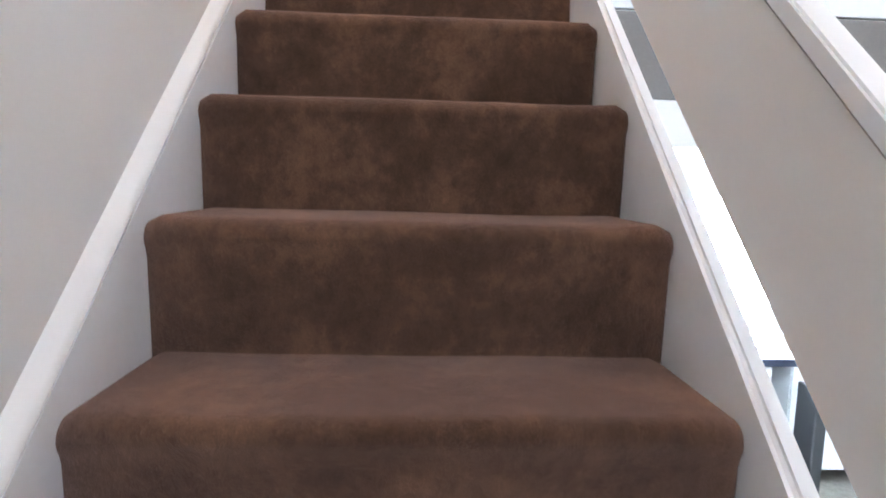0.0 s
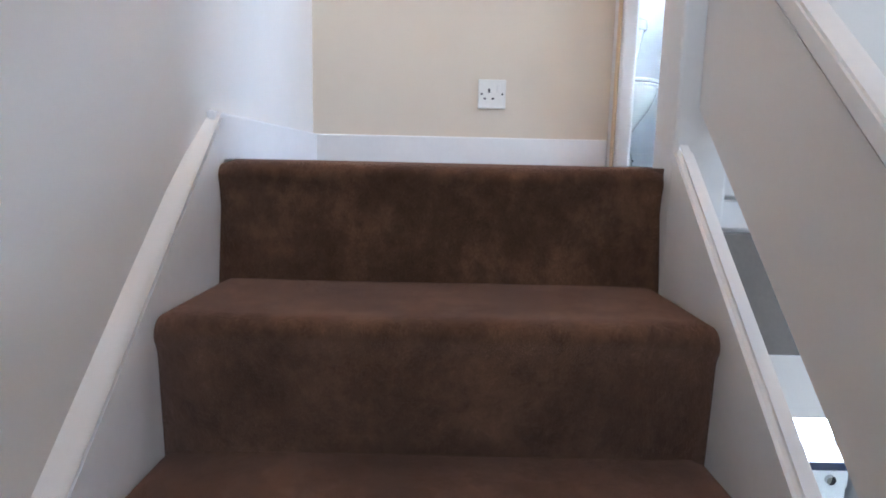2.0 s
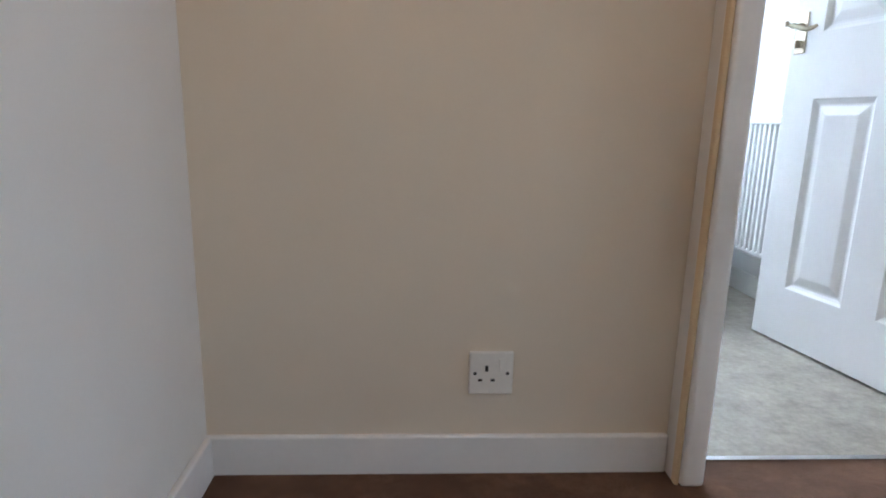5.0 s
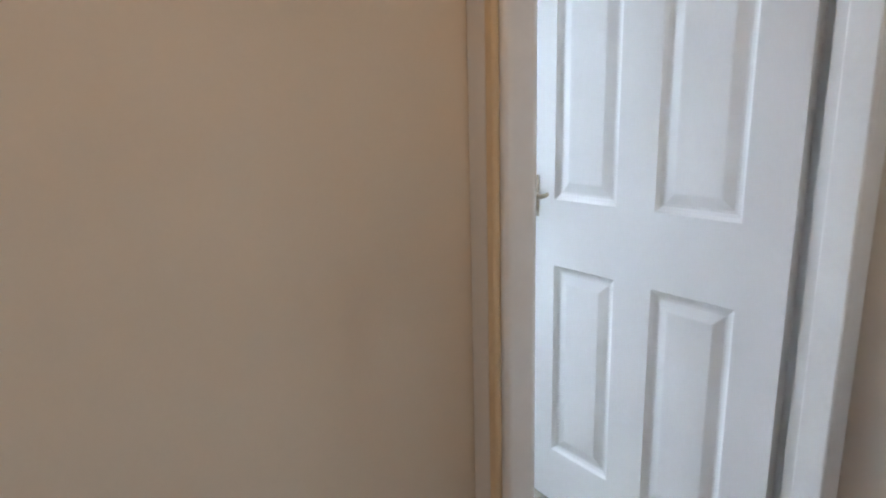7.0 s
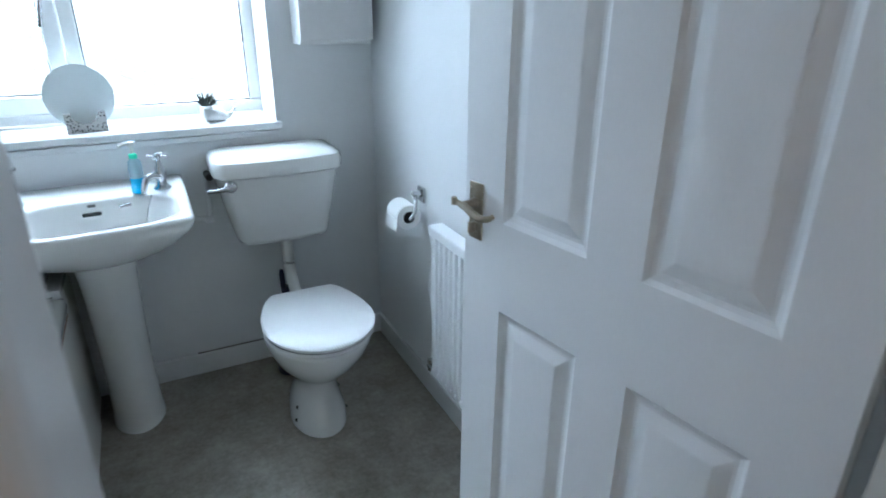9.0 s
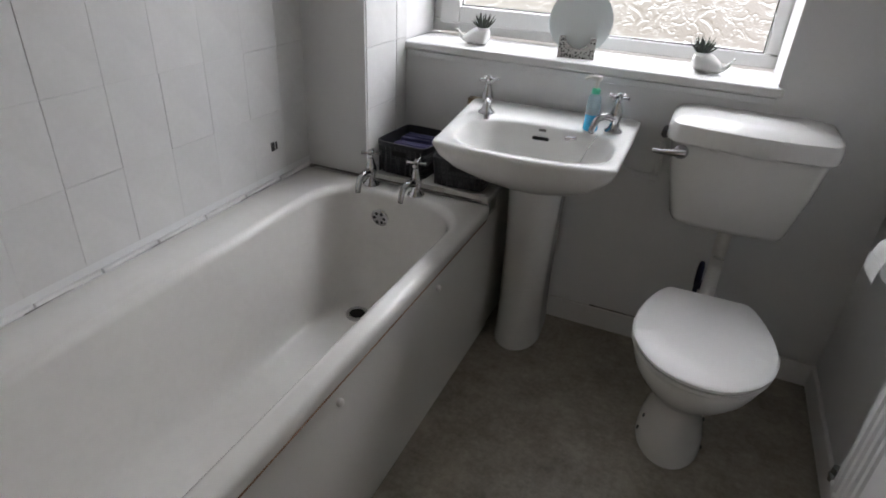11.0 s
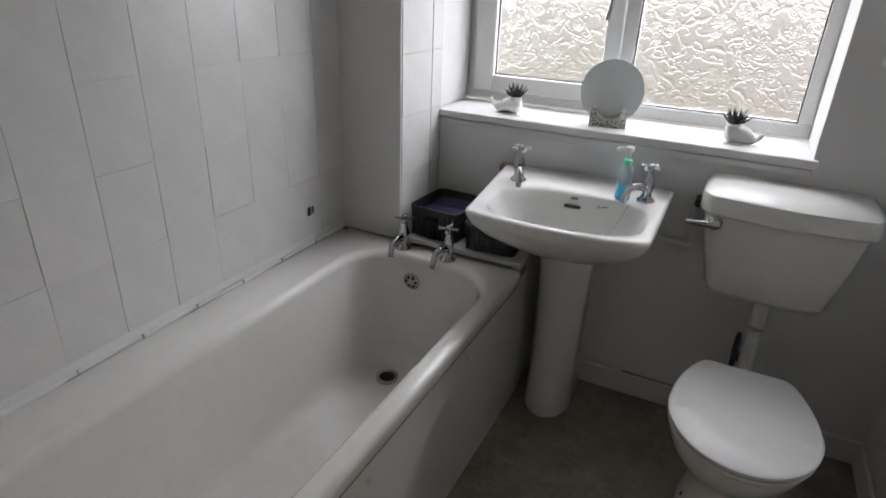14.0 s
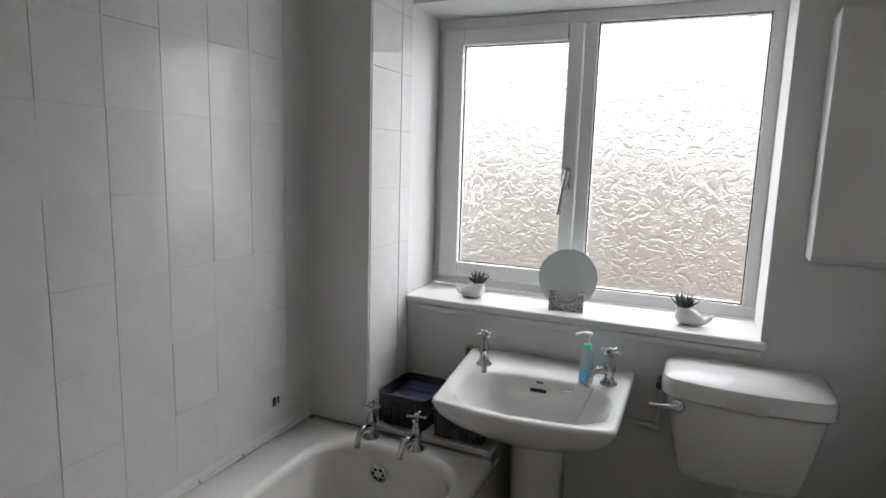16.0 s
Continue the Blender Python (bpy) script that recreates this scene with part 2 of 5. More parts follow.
def garden_backdrop():
    """Bright overcast sky over a blurred garden fence and hedge."""
    m = bpy.data.materials.new("garden_backdrop")
    m.use_nodes = True
    t = m.node_tree
    t.nodes.clear()
    out = t.nodes.new("ShaderNodeOutputMaterial")
    v = coords(t)
    sep = t.nodes.new("ShaderNodeSeparateXYZ")
    t.links.new(v, sep.inputs[0])
    n = add(t, "TexNoise", Scale=0.55, Detail=5.0, Roughness=0.65)
    t.links.new(v, n.inputs["Vector"])
    h = t.nodes.new("ShaderNodeMath")
    h.operation = "MULTIPLY_ADD"
    h.inputs[1].default_value = 6.5
    t.links.new(n.outputs["Fac"], h.inputs[0])
    t.links.new(sep.outputs["Z"], h.inputs[2])
    mr = t.nodes.new("ShaderNodeMapRange")
    mr.inputs[1].default_value, mr.inputs[2].default_value = -4.0, 11.0
    t.links.new(h.outputs[0], mr.inputs[0])
    ramp = t.nodes.new("ShaderNodeValToRGB")
    e = ramp.color_ramp.elements
    e[0].position, e[0].color = 0.0, (0.11, 0.11, 0.106, 1)
    e[1].position, e[1].color = 0.78, (0.84, 0.94, 1, 1)
    for place, c in ((0.30, (0.19, 0.19, 0.187, 1)), (0.52, (0.30, 0.31, 0.315, 1))):
        e.new(place).color = c
    t.links.new(mr.outputs[0], ramp.inputs[0])
    side = t.nodes.new("ShaderNodeMapRange")
    side.inputs[1].default_value, side.inputs[2].default_value = -9.0, 6.0
    t.links.new(sep.outputs["X"], side.inputs[0])
    tint = t.nodes.new("ShaderNodeMix")
    tint.data_type = "RGBA"
    tint.inputs[6].default_value, tint.inputs[7].default_value = (0.93, 1.0, 0.86, 1), (1.05, 0.98, 0.97, 1)
    t.links.new(side.outputs[0], tint.inputs[0])
    low = t.nodes.new("ShaderNodeMapRange")
    low.inputs[1].default_value, low.inputs[2].default_value, low.inputs[3].default_value, low.inputs[4].default_value = 0.3, 0.62, 1.0, 0.0
    t.links.new(mr.outputs[0], low.inputs[0])
    col = t.nodes.new("ShaderNodeMix")
    col.data_type, col.blend_type = "RGBA", "MULTIPLY"
    t.links.new(low.outputs[0], col.inputs[0])
    t.links.new(ramp.outputs[0], col.inputs[6])
    t.links.new(tint.outputs[2], col.inputs[7])
    em = add(t, "Emission", Strength=7.5)
    t.links.new(col.outputs[2], em.inputs[0])
    t.links.new(em.outputs[0], out.inputs[0])
    return m


def terrazzo():
    m, t, p = nodes_of("speckled_stone")
    v = coords(t)
    vo = add(t, "TexVoronoi", Scale=120.0)
    t.links.new(v, vo.inputs["Vector"])
    ramp = t.nodes.new("ShaderNodeValToRGB")
    ramp.color_ramp.interpolation = "CONSTANT"
    e = ramp.color_ramp.elements
    e[0].position, e[0].color = 0.0, (0.02, 0.02, 0.02, 1)
    e[1].position, e[1].color = 0.36, (0.50, 0.49, 0.47, 1)
    t.links.new(vo.outputs["Distance"], ramp.inputs[0])
    t.links.new(ramp.outputs[0], p.inputs["Base Color"])
    p.inputs["Roughness"].default_value = 0.5
    return m


CARPET, VINYL, ROSEGLASS, GARDEN, TERRAZZO = carpet_material(), vinyl_material(), patterned_glass(), garden_backdrop(), terrazzo()
# Pale base colour stands in for the bright reflection in the mirror.
MIRROR = plain("pale_mirror_reflection", (0.84, 0.91, 0.92), 0.3, 0.2)
BOARD = surface("bare_floorboard", (0.10, 0.05, 0.022), (0.50, 0.33, 0.18), 0.7, big=3.2, fine=36, bump=0.3, stretch=(0.8, 11, 1), spread=0.4, random_tone=0.2, mottled=0.35)
# Ochre colour stands in for warm light on the architrave's left edge.
EDGEGLOW = surface("ochre_lit_edge", (0.64, 0.50, 0.30), (0.70, 0.56, 0.37), 0.55, big=14, fine=120, bump=0.06, spread=0.5)
APPLIANCE = surface("white_appliance_enamel", (0.78, 0.79, 0.80), (0.83, 0.84, 0.85), 0.25, big=4, fine=60, bump=0.0)
WORKTOP = surface("pale_worktop", (0.70, 0.70, 0.70), (0.80, 0.80, 0.80), 0.3, big=12, fine=140)
# Taupe puts the shade on the off-white landing fascia into its colour.
SHADEDFASCIA = surface("shaded_fascia_board", (0.16, 0.145, 0.13), (0.21, 0.19, 0.17), 0.6, big=4, fine=120, bump=0.06, spread=0.5)
DARKEDGE = plain("dark_worktop_edge", (0.02, 0.025, 0.05), 0.4)


# ---- building helpers ----


def mesh_of(name, bm, material, smooth=None):
    bmesh.ops.recalc_face_normals(bm, faces=bm.faces)
    me = bpy.data.meshes.new(name)
    bm.to_mesh(me)
    bm.free()
    me.materials.append(material)
    if smooth is not None:
        me.polygons.foreach_set("use_smooth", [True] * len(me.polygons))
        if smooth < 180:
            me.set_sharp_from_angle(angle=radians(smooth))
    return me


def part(name, bm, material, parent, label="", smooth=None):
    o = new(name, mesh_of(name, bm, material, smooth))
    o.parent = parent
    return tagged(o, label)


def solid(name, bm, material, label="", category="", kind="", smooth=None, group=""):
    return tagged(new(name, mesh_of(name, bm, material, smooth)), label, category, group, kind)


def thing(name, label, category, at=(0, 0, 0), rz=0, group="", kind=""):
    o = new(name)
    o.matrix_basis = pose(*at, 0, 0, rz)
    o.empty_display_size = 0.05
    return tagged(o, label, category, group, kind)


def box(x0, y0, z0, x1, y1, z1, bevel=0.0, seg=2, bm=None):
    own = bmesh.new()
    bmesh.ops.create_cube(own, size=1)
    bmesh.ops.transform(own, matrix=Matrix.LocRotScale(((x0 + x1) / 2, (y0 + y1) / 2, (z0 + z1) / 2), None, (x1 - x0, y1 - y0, z1 - z0)), verts=own.verts)
    if bevel:
        bmesh.ops.bevel(own, geom=own.edges[:], offset=bevel, segments=seg, affect="EDGES", profile=0.5)
    return merge(bm, own)


def merge(bm, own):
    if bm is None:
        return own
    me = bpy.data.meshes.new("scratch")
    own.to_mesh(me)
    own.free()
    bm.from_mesh(me)
    bpy.data.meshes.remove(me)
    return bm


def loft(rings, closed=True, cap0=True, cap1=True, bm=None):
    own = bmesh.new()
    rows = [[own.verts.new(p) for p in r] for r in rings]
    n = len(rows[0])
    for a, b in zip(rows, rows[1:]):
        for i in range(n if closed else n - 1):
            j = (i + 1) % n
            own.faces.new((a[i], a[j], b[j], b[i]))
    if cap0:
        own.faces.new(rows[0][::-1])
    if cap1:
        own.faces.new(rows[-1])
    return merge(bm, own)


def lathe(profile, n=24, m=None, bm=None):
    """profile: (radius, height) pairs, turned about z."""
    rings = [[((m or Matrix()) @ Vector((max(r, 0.0004) * math.cos(2 * math.pi * i / n), max(r, 0.0004) * math.sin(2 * math.pi * i / n), z))) for i in range(n)] for r, z in profile]
    return loft(rings, bm=bm)


def rod(a, b, r, n=14, bm=None, r2=None):
    a, b = Vector(a), Vector(b)
    q = (b - a).to_track_quat("Z", "Y").to_matrix().to_4x4()
    return lathe([(r, 0), (r if r2 is None else r2, (b - a).length)], n, Matrix.Translation(a) @ q, bm)


def tube(points, radii, n=12, bm=None):
    pts = [Vector(p) for p in points]
    if not isinstance(radii, (list, tuple)):
        radii = [radii] * len(pts)
    rings = []
    up = Vector((0, 0, 1))
    for i, p in enumerate(pts):
        d = (pts[min(i + 1, len(pts) - 1)] - pts[max(i - 1, 0)]).normalized()
        s = d.cross(up)
        if s.length < 0.1:
            s = d.cross(Vector((0, 1, 0)))
        s.normalize()
        u = s.cross(d)
        rings.append([p + radii[i] * (math.cos(2 * math.pi * k / n) * s + math.sin(2 * math.pi * k / n) * u) for k in range(n)])
    return loft(rings, bm=bm)


def bent(points, steps=8):
    """A smooth line through the points."""
    p = [Vector(q) for q in points]
    p = [2 * p[0] - p[1]] + p + [2 * p[-1] - p[-2]]
    line = []
    for i in range(1, len(p) - 2):
        for k in range(steps):
            t = k / steps
            a, b, c, d = p[i - 1:i + 3]
            line.append(0.5 * (2 * b + (c - a) * t + (2 * a - 5 * b + 4 * c - d) * t * t + (3 * b - a - 3 * c + d) * t ** 3))
    return line + [p[-2]]


def squircle(cx, cy, hx, hy, z, power=4.0, n=48):
    ring = []
    for i in range(n):
        a = 2 * math.pi * i / n
        c, s = math.cos(a), math.sin(a)
        ring.append((cx + hx * math.copysign(abs(c) ** (2 / power), c), cy + hy * math.copysign(abs(s) ** (2 / power), s), z))
    return ring


def extrude_yz(outline, x0, x1, bm=None):
    """A solid between x0 and x1 with the outline of (y, z) points."""
    return loft([[(x0, y, z) for y, z in outline], [(x1, y, z) for y, z in outline]], bm=bm)


# ---- the shell of the house ----
UP, DOWN, LOW = 2.4, -0.25, -2.6


def wall(name, material, label, *boxes):
    b = None
    for q in boxes:
        b = box(*q, bm=b)
    return solid(name, b, material, label, "wall", "structure")


wall("wall_left_hall", OFFWHITE, "smooth off-white painted wall beside the stairs", (-0.1, -4.4, LOW, 0.0, 0.815, UP))
WALL_BATH_LEFT = wall("wall_bathroom_left", BATHWHITE, "white painted wall tiles above the bath", (-0.1, 0.815, LOW, 0.0, 3.1, UP))
wall("wall_landing", CREAM, "cream painted landing wall with a doorway", (0.0, 0.815, DOWN, 0.915, 0.867, UP), (1.69, 0.815, DOWN, 1.87, 0.867, UP), (0.915, 0.815, 2.03, 1.69, 0.867, UP), (0.915, 0.815, DOWN, 1.69, 0.867, -0.02))
wall("wall_window", BATHWHITE, "white painted wall around the bathroom window", (0.0, 2.785, DOWN, 1.87, 3.1, 0.925), (0.0, 2.785, 0.925, 0.222, 3.1, 1.99), (1.413, 2.785, 0.925, 1.87, 3.1, 1.99), (0.0, 2.785, 1.99, 1.87, 3.1, UP))
wall("wall_bathroom_right", BATHWHITE, "white painted bathroom side wall", (1.78, 0.867, DOWN, 1.87, 2.785, UP))
wall("wall_right", OFFWHITE, "off-white landing wall with a doorway", (1.77, 0.585, DOWN, 1.87, 0.815, UP), (1.77, -4.4, DOWN, 1.87, -0.22, UP), (1.77, -0.22, 2.03, 1.87, 0.585, UP), (1.77, -0.22, DOWN, 1.87, 0.585, 0.0))
NIB = wall("wall_pipe_boxing", BATHWHITE, "white boxed-in pipe column beside the window", (0.0, 2.5, -0.02, 0.235, 2.785, UP))
# Unseen wall; its window opening is made up for the added hall light.
wall("wall_hall_front", OFFWHITE, "off-white front wall with a made-up window opening", (0.0, -4.4, LOW, 0.25, -4.3, UP), (1.55, -4.4, LOW, 1.77, -4.3, UP), (0.25, -4.4, LOW, 1.55, -4.3, 0.7), (0.25, -4.4, 2.0, 1.55, -4.3, UP))
wall("wall_kitchen_back", OFFWHITE, "white kitchen wall below", (0.0, 3.1, LOW, 4.6, 3.2, DOWN))
wall("wall_kitchen_right", OFFWHITE, "white kitchen side wall below", (4.5, -0.2, LOW, 4.6, 3.1, DOWN))
wall("wall_kitchen_front", OFFWHITE, "white kitchen front wall below", (1.87, -0.3, LOW, 4.6, -0.2, DOWN))
wall("wall_hall_right_low", OFFWHITE, "off-white hall wall below", (1.77, -4.3, LOW, 1.87, -0.2, DOWN))
wall("wall_bedroom", OFFWHITE, "white walls of the room beyond the landing", (1.87, -1.6, DOWN, 4.4, -1.5, UP), (4.3, -1.5, DOWN, 4.4, -0.5, UP), (4.3, 0.9, DOWN, 4.4, 2.4, UP), (4.3, -0.5, DOWN, 4.4, 0.9, 0.75), (4.3, -0.5, 2.05, 4.4, 0.9, UP), (1.87, 2.3, DOWN, 4.4, 2.4, UP))
solid("ceiling", box(-0.1, -4.4, UP, 4.4, 3.1, UP + 0.1), CEILWHITE, "plain white painted ceiling", "ceiling", "structure")
solid("ceiling_kitchen", box(1.77, 0.0, DOWN - 0.1, 4.6, 3.2, DOWN - 0.004), CEILWHITE, "plain white kitchen ceiling", "ceiling", "structure")
solid("ceiling_under_bathroom", box(0.0, 0.0, DOWN - 0.1, 1.77, 3.2, DOWN - 0.004), CEILWHITE, "plain white ceiling under the landing", "ceiling", "structure")
solid("floor_lower", box(-0.1, -4.4, LOW - 0.1, 4.6, 3.2, LOW), VINYL, "grey vinyl floor downstairs", "floor", "structure")
solid("floor_bathroom", box(0.0, 0.845, -0.1, 1.78, 2.785, 0.0), VINYL, "grey mottled vinyl bathroom floor", "floor", "structure")


def landing():
    """Carpeted landing with a rounded front nosing, and its bare edge above the stairwell."""
    r = 0.022
    prof = [(0.842, -0.03), (0.842, 0.003), (0.10, 0.003)] + [(r - 0.012 + r * math.cos(a), 0.001 - r + r * math.sin(a)) for a in [radians(90 + 18 * k) for k in range(8)]] + [(-0.004, -0.07), (-0.020, -0.20 - 0.015), (0.03, -0.215), (0.03, -0.03)]
    xs = [0.014, 0.018, 0.026, 0.045] + [0.045 + 0.705 * k / 10 for k in range(1, 10)] + [0.750, 0.765, 0.773, 0.7755]
    rings = []
    for x in xs:
        pinch = 0.007 * max(0, 1 - min(x - 0.014, 0.7755 - x) / 0.03) ** 1.5
        sag = 0.003 * noise.noise(Vector((x * 6, 4.7, 0)))
        rings.append([(x, yy + pinch * (1 if yy < 0.03 and zz > -0.1 else 0), zz + (sag - pinch if -0.1 < zz and yy < 0.05 else 0)) for yy, zz in prof])
    solid("floor_landing", loft(rings), CARPET, "brown pile carpet on the landing", "carpet", "structure", smooth=40)
    solid("floor_landing_side", box(0.775, 0.0, -0.03, 1.77, 0.842, 0.003), CARPET, "brown pile carpet on the landing", "carpet", "structure")
    solid("floor_landing_slab", box(0.0, 0.012, DOWN, 1.77, 0.83, -0.03), GLOSS, "white painted edge of the landing floor", "floor", "structure")
    solid("trim_landing_nosing", box(0.869, -0.012, -0.042, 1.769, 0.0118, 0.004, 0.004), GLOSS, "white painted nosing along the landing edge", "trim", "structure")
    solid("trim_landing_band", box(0.869, -0.002, -0.098, 1.769, 0.0118, -0.048, 0.003), GLOSS, "white painted band under the nosing", "trim", "structure")
    solid("trim_landing_fascia", box(0.869, -0.006, -0.32, 1.769, 0.0118, -0.104, 0.003), SHADEDFASCIA, "off-white fascia board under the landing, coloured taupe for its shade", "trim", "structure")
    solid("trim_landing_bulkhead", box(0.869, -0.001, -0.44, 1.769, 0.0118, -0.3215, 0.003), OFFWHITE, "off-white painted bulkhead under the landing", "trim", "structure")
    solid("trim_threshold", box(0.930, 0.838, 0.0035, 1.668, 0.852, 0.0065, 0.001), CHROME, "thin metal carpet strip in the doorway", "trim", "structure")


landing()


# ---- stairs ----
RISE, GOING = 0.2, 0.218


def stairs():
    st = thing("staircase", "straight flight of stairs in brown carpet with white strings", "stairs", (0, 0, 0), kind="structure")
    for i in range(1, 13):
        z, y = -RISE * i, -0.03 - GOING * i
        r = 0.024
        prof = [(y + GOING + 0.012, z - 0.06), (y + GOING + 0.012, z)]
        prof += [(y - 0.012 + r + r * math.cos(a), z - r + r * math.sin(a)) for a in [radians(90 + 18 * k) for k in range(8)]]
        prof += [(y - 0.004, z - 0.06), (y + 0.012, z - RISE - 0.02), (y + 0.05, z - RISE - 0.02), (y + 0.05, z - 0.06)]
        xs = [0.018, 0.020, 0.026, 0.04] + [0.04 + 0.715 * k / 10 for k in range(1, 10)] + [0.755, 0.769, 0.775, 0.777]
        rings = []
        for k, x in enumerate(xs):
            pinch = 0.010 * max(0, 1 - min(x - 0.018, 0.777 - x) / 0.022)
            sag = 0.0025 * noise.noise(Vector((x * 7, i * 3.1, 0)))
            rings.append([(x, yy + pinch * (1 if yy < y + 0.03 and zz > z - 0.08 else 0), zz - pinch * (1 if zz > z - 0.05 else 0) + sag) for yy, zz in prof])
        part("step", loft(rings), CARPET, st, smooth=50)
    slope = 0.92

    def string(x0, x1, lift, y1, name, label):
        y0 = -2.9
        b = extrude_yz([(y1, lift + slope * y1), (y0, lift + slope * y0), (y0, LOW), (y0 + 0.3, LOW), (y1, lift + slope * y1 - 0.42)], x0, x1)
        bmesh.ops.bevel(b, geom=[e for e in b.edges if abs(e.verts[0].co.x - e.verts[1].co.x) < 1e-4 and min(e.verts[0].co.z - slope * e.verts[0].co.y, e.verts[1].co.z - slope * e.verts[1].co.y) > lift - 0.01], offset=0.009, segments=3, affect="EDGES")
        part(name, b, GLOSS, st, label)
    string(0.0, 0.0195, 0.064, 0.022, "wall_string", "white gloss string with a worn lip")
    def fillet(y):
        z = 0.063 + slope * y + 0.0018 * noise.noise(Vector((2.0, 9 * y, 0)))
        k = min(1.0, max(0.05, (0.03 - y) / 0.16))
        return [(0.0, y, z)] + [(x, y, z + k * h) for x, h in ((0.0193, 0.0), (0.0185, 0.006), (0.0135, 0.014), (0.008, 0.022), (0.003, 0.031), (0.0, 0.036))]
    part("string_lip", loft([fillet(0.02 - 0.0584 * k) for k in range(51)]), OFFWHITE, st, "soft rounded painted lip", smooth=80)
    string(0.776, 0.808, 0.074, -0.035, "outer_string", "white gloss outer string board")
    part("spandrel", extrude_yz([(0.0, -0.32), (-2.6, LOW), (0.0, LOW)], 0.780, 0.800), OFFWHITE, st, "painted panel under the stairs")

    bal = thing("stair_balustrade", "white painted board balustrade with a square newel post", "balustrade", (0, 0, 0), kind="structure")
    part("newel_post", box(0.776, -0.035, -0.45, 0.868, 0.062, 1.1, 0.006), GLOSS, bal, "square white newel post")
    part("newel_cap", box(0.766, -0.045, 1.1, 0.878, 0.072, 1.13, 0.008), GLOSS, bal)
    s2 = 0.93

    def rail(lo, hi, x0, x1, name, m=OFFWHITE, label="", bevel=0.004):
        y1, y0 = -0.036, -2.7
        b = extrude_yz([(y1, lo + s2 * y1), (y0, lo + s2 * y0), (y0, hi + s2 * y0), (y1, hi + s2 * y1)], x0, x1)
        bmesh.ops.bevel(b, geom=[e for e in b.edges if abs(e.verts[0].co.y - e.verts[1].co.y) > 1], offset=bevel, segments=2, affect="EDGES")
        part(name, b, m, bal, label)
    rail(0.128, 0.437, 0.812, 0.832, "lower_board", label="wide off-white sloping board")
    rail(0.438, 0.474, 0.804, 0.842, "board_cap", GLOSS, "white gloss capping strip")
    rail(0.62, 0.90, 0.812, 0.832, "upper_board", label="wide off-white sloping board")
    rail(0.901, 0.945, 0.800, 0.850, "handrail", GLOSS, "white gloss handrail", 0.008)

    land = thing("landing_balustrade", "white painted board balustrade along the landing edge", "balustrade", (0, 0, 0), kind="structure")
    for name, z0, z1 in (("lower_board", 0.055, 0.36), ("upper_board", 0.50, 0.80)):
        part(name, box(0.869, 0.018, z0, 1.768, 0.038, z1, 0.004), OFFWHITE, land)
    part("handrail", box(0.869, 0.004, 0.88, 1.768, 0.052, 0.925, 0.008), GLOSS, land, "white gloss handrail")


stairs()


# ---- skirting, frames ----
def skirting(name, x0, y0, x1, y1, h=0.083, t=0.014):
    b = box(x0, y0, 0.0, x1, y1, h, 0.004)
    return solid(name, b, GLOSS, "white gloss skirting board", "skirting", "structure")


skirting("baseboard_landing_left", 0.0, 0.0, 0.014, 0.801)
skirting("baseboard_landing_far", 0.0, 0.801, 0.897, 0.815)
skirting("baseboard_landing_right", 1.756, 0.63, 1.77, 0.80)
skirting("baseboard_window_wall", 0.70, 2.772, 1.78, 2.785, 0.087)
skirting("baseboard_bathroom_right", 1.767, 0.89, 1.78, 2.772, 0.087)
solid("trim_skirting_gap", box(1.02, 2.7775, 0.087, 1.27, 2.7838, 0.0895), CAULK, "dark cracked sealant line above the skirting", "sealant", "structure")


def bathroom_frame():
    f = thing("door_frame_bathroom", "white painted door frame with narrow architraves", "door frame", kind="structure")
    part("architrave", box(0.907, 0.752, 0.0, 0.954, 0.8148, 2.08, 0.009, 4), GLOSS, f)
    part("warm_lit_edge", box(0.897, 0.757, 0.0, 0.9067, 0.776, 2.08, 0.005, 3), EDGEGLOW, f, "edge strip coloured ochre for the warm light on it")
    part("edge_filler", box(0.8985, 0.7762, 0.0, 0.9067, 0.8148, 2.08, 0.002), OFFWHITE, f, "off-white painted filler behind the edge")
    part("architrave", box(1.690, 0.791, 0.0, 1.738, 0.8148, 2.08, 0.006, 3), GLOSS, f)
    part("architrave", box(0.954, 0.792, 2.031, 1.690, 0.8148, 2.08, 0.006, 3), GLOSS, f)
    part("jamb", box(0.915, 0.8152, 0.0, 0.930, 0.872, 2.03, 0.003), GLOSS, f)
    part("jamb", box(1.668, 0.787, 0.0, 1.6895, 0.846, 2.03, 0.005, 3), GLOSS, f)
    part("rebate", box(1.677, 0.8463, 0.0, 1.6895, 0.872, 2.03, 0.002), GLOSS, f)
    part("head", box(0.930, 0.8152, 2.01, 1.668, 0.872, 2.03, 0.002), GLOSS, f)
    g = thing("door_frame_side_room", "white painted door frame of the side room", "door frame", kind="structure")
    part("architrave", box(1.754, 0.567, 0.0, 1.772, 0.617, 2.07, 0.004), GLOSS, g)
    part("architrave", box(1.754, -0.25, 0.0, 1.772, -0.20, 2.07, 0.004), GLOSS, g)
    part("architrave", box(1.754, -0.20, 2.03, 1.772, 0.567, 2.07, 0.004), GLOSS, g)
    part("jamb", box(1.772, 0.558, 0.0, 1.885, 0.586, 2.03, 0.002), GLOSS, g)
    part("jamb", box(1.772, -0.221, 0.0, 1.885, -0.19, 2.03, 0.002), GLOSS, g)
    part("door_stop", box(1.81, 0.546, 0.0, 1.835, 0.558, 2.03, 0.002), GLOSS, g)


bathroom_frame()
WIDE, TALL = 0.735, 1.98
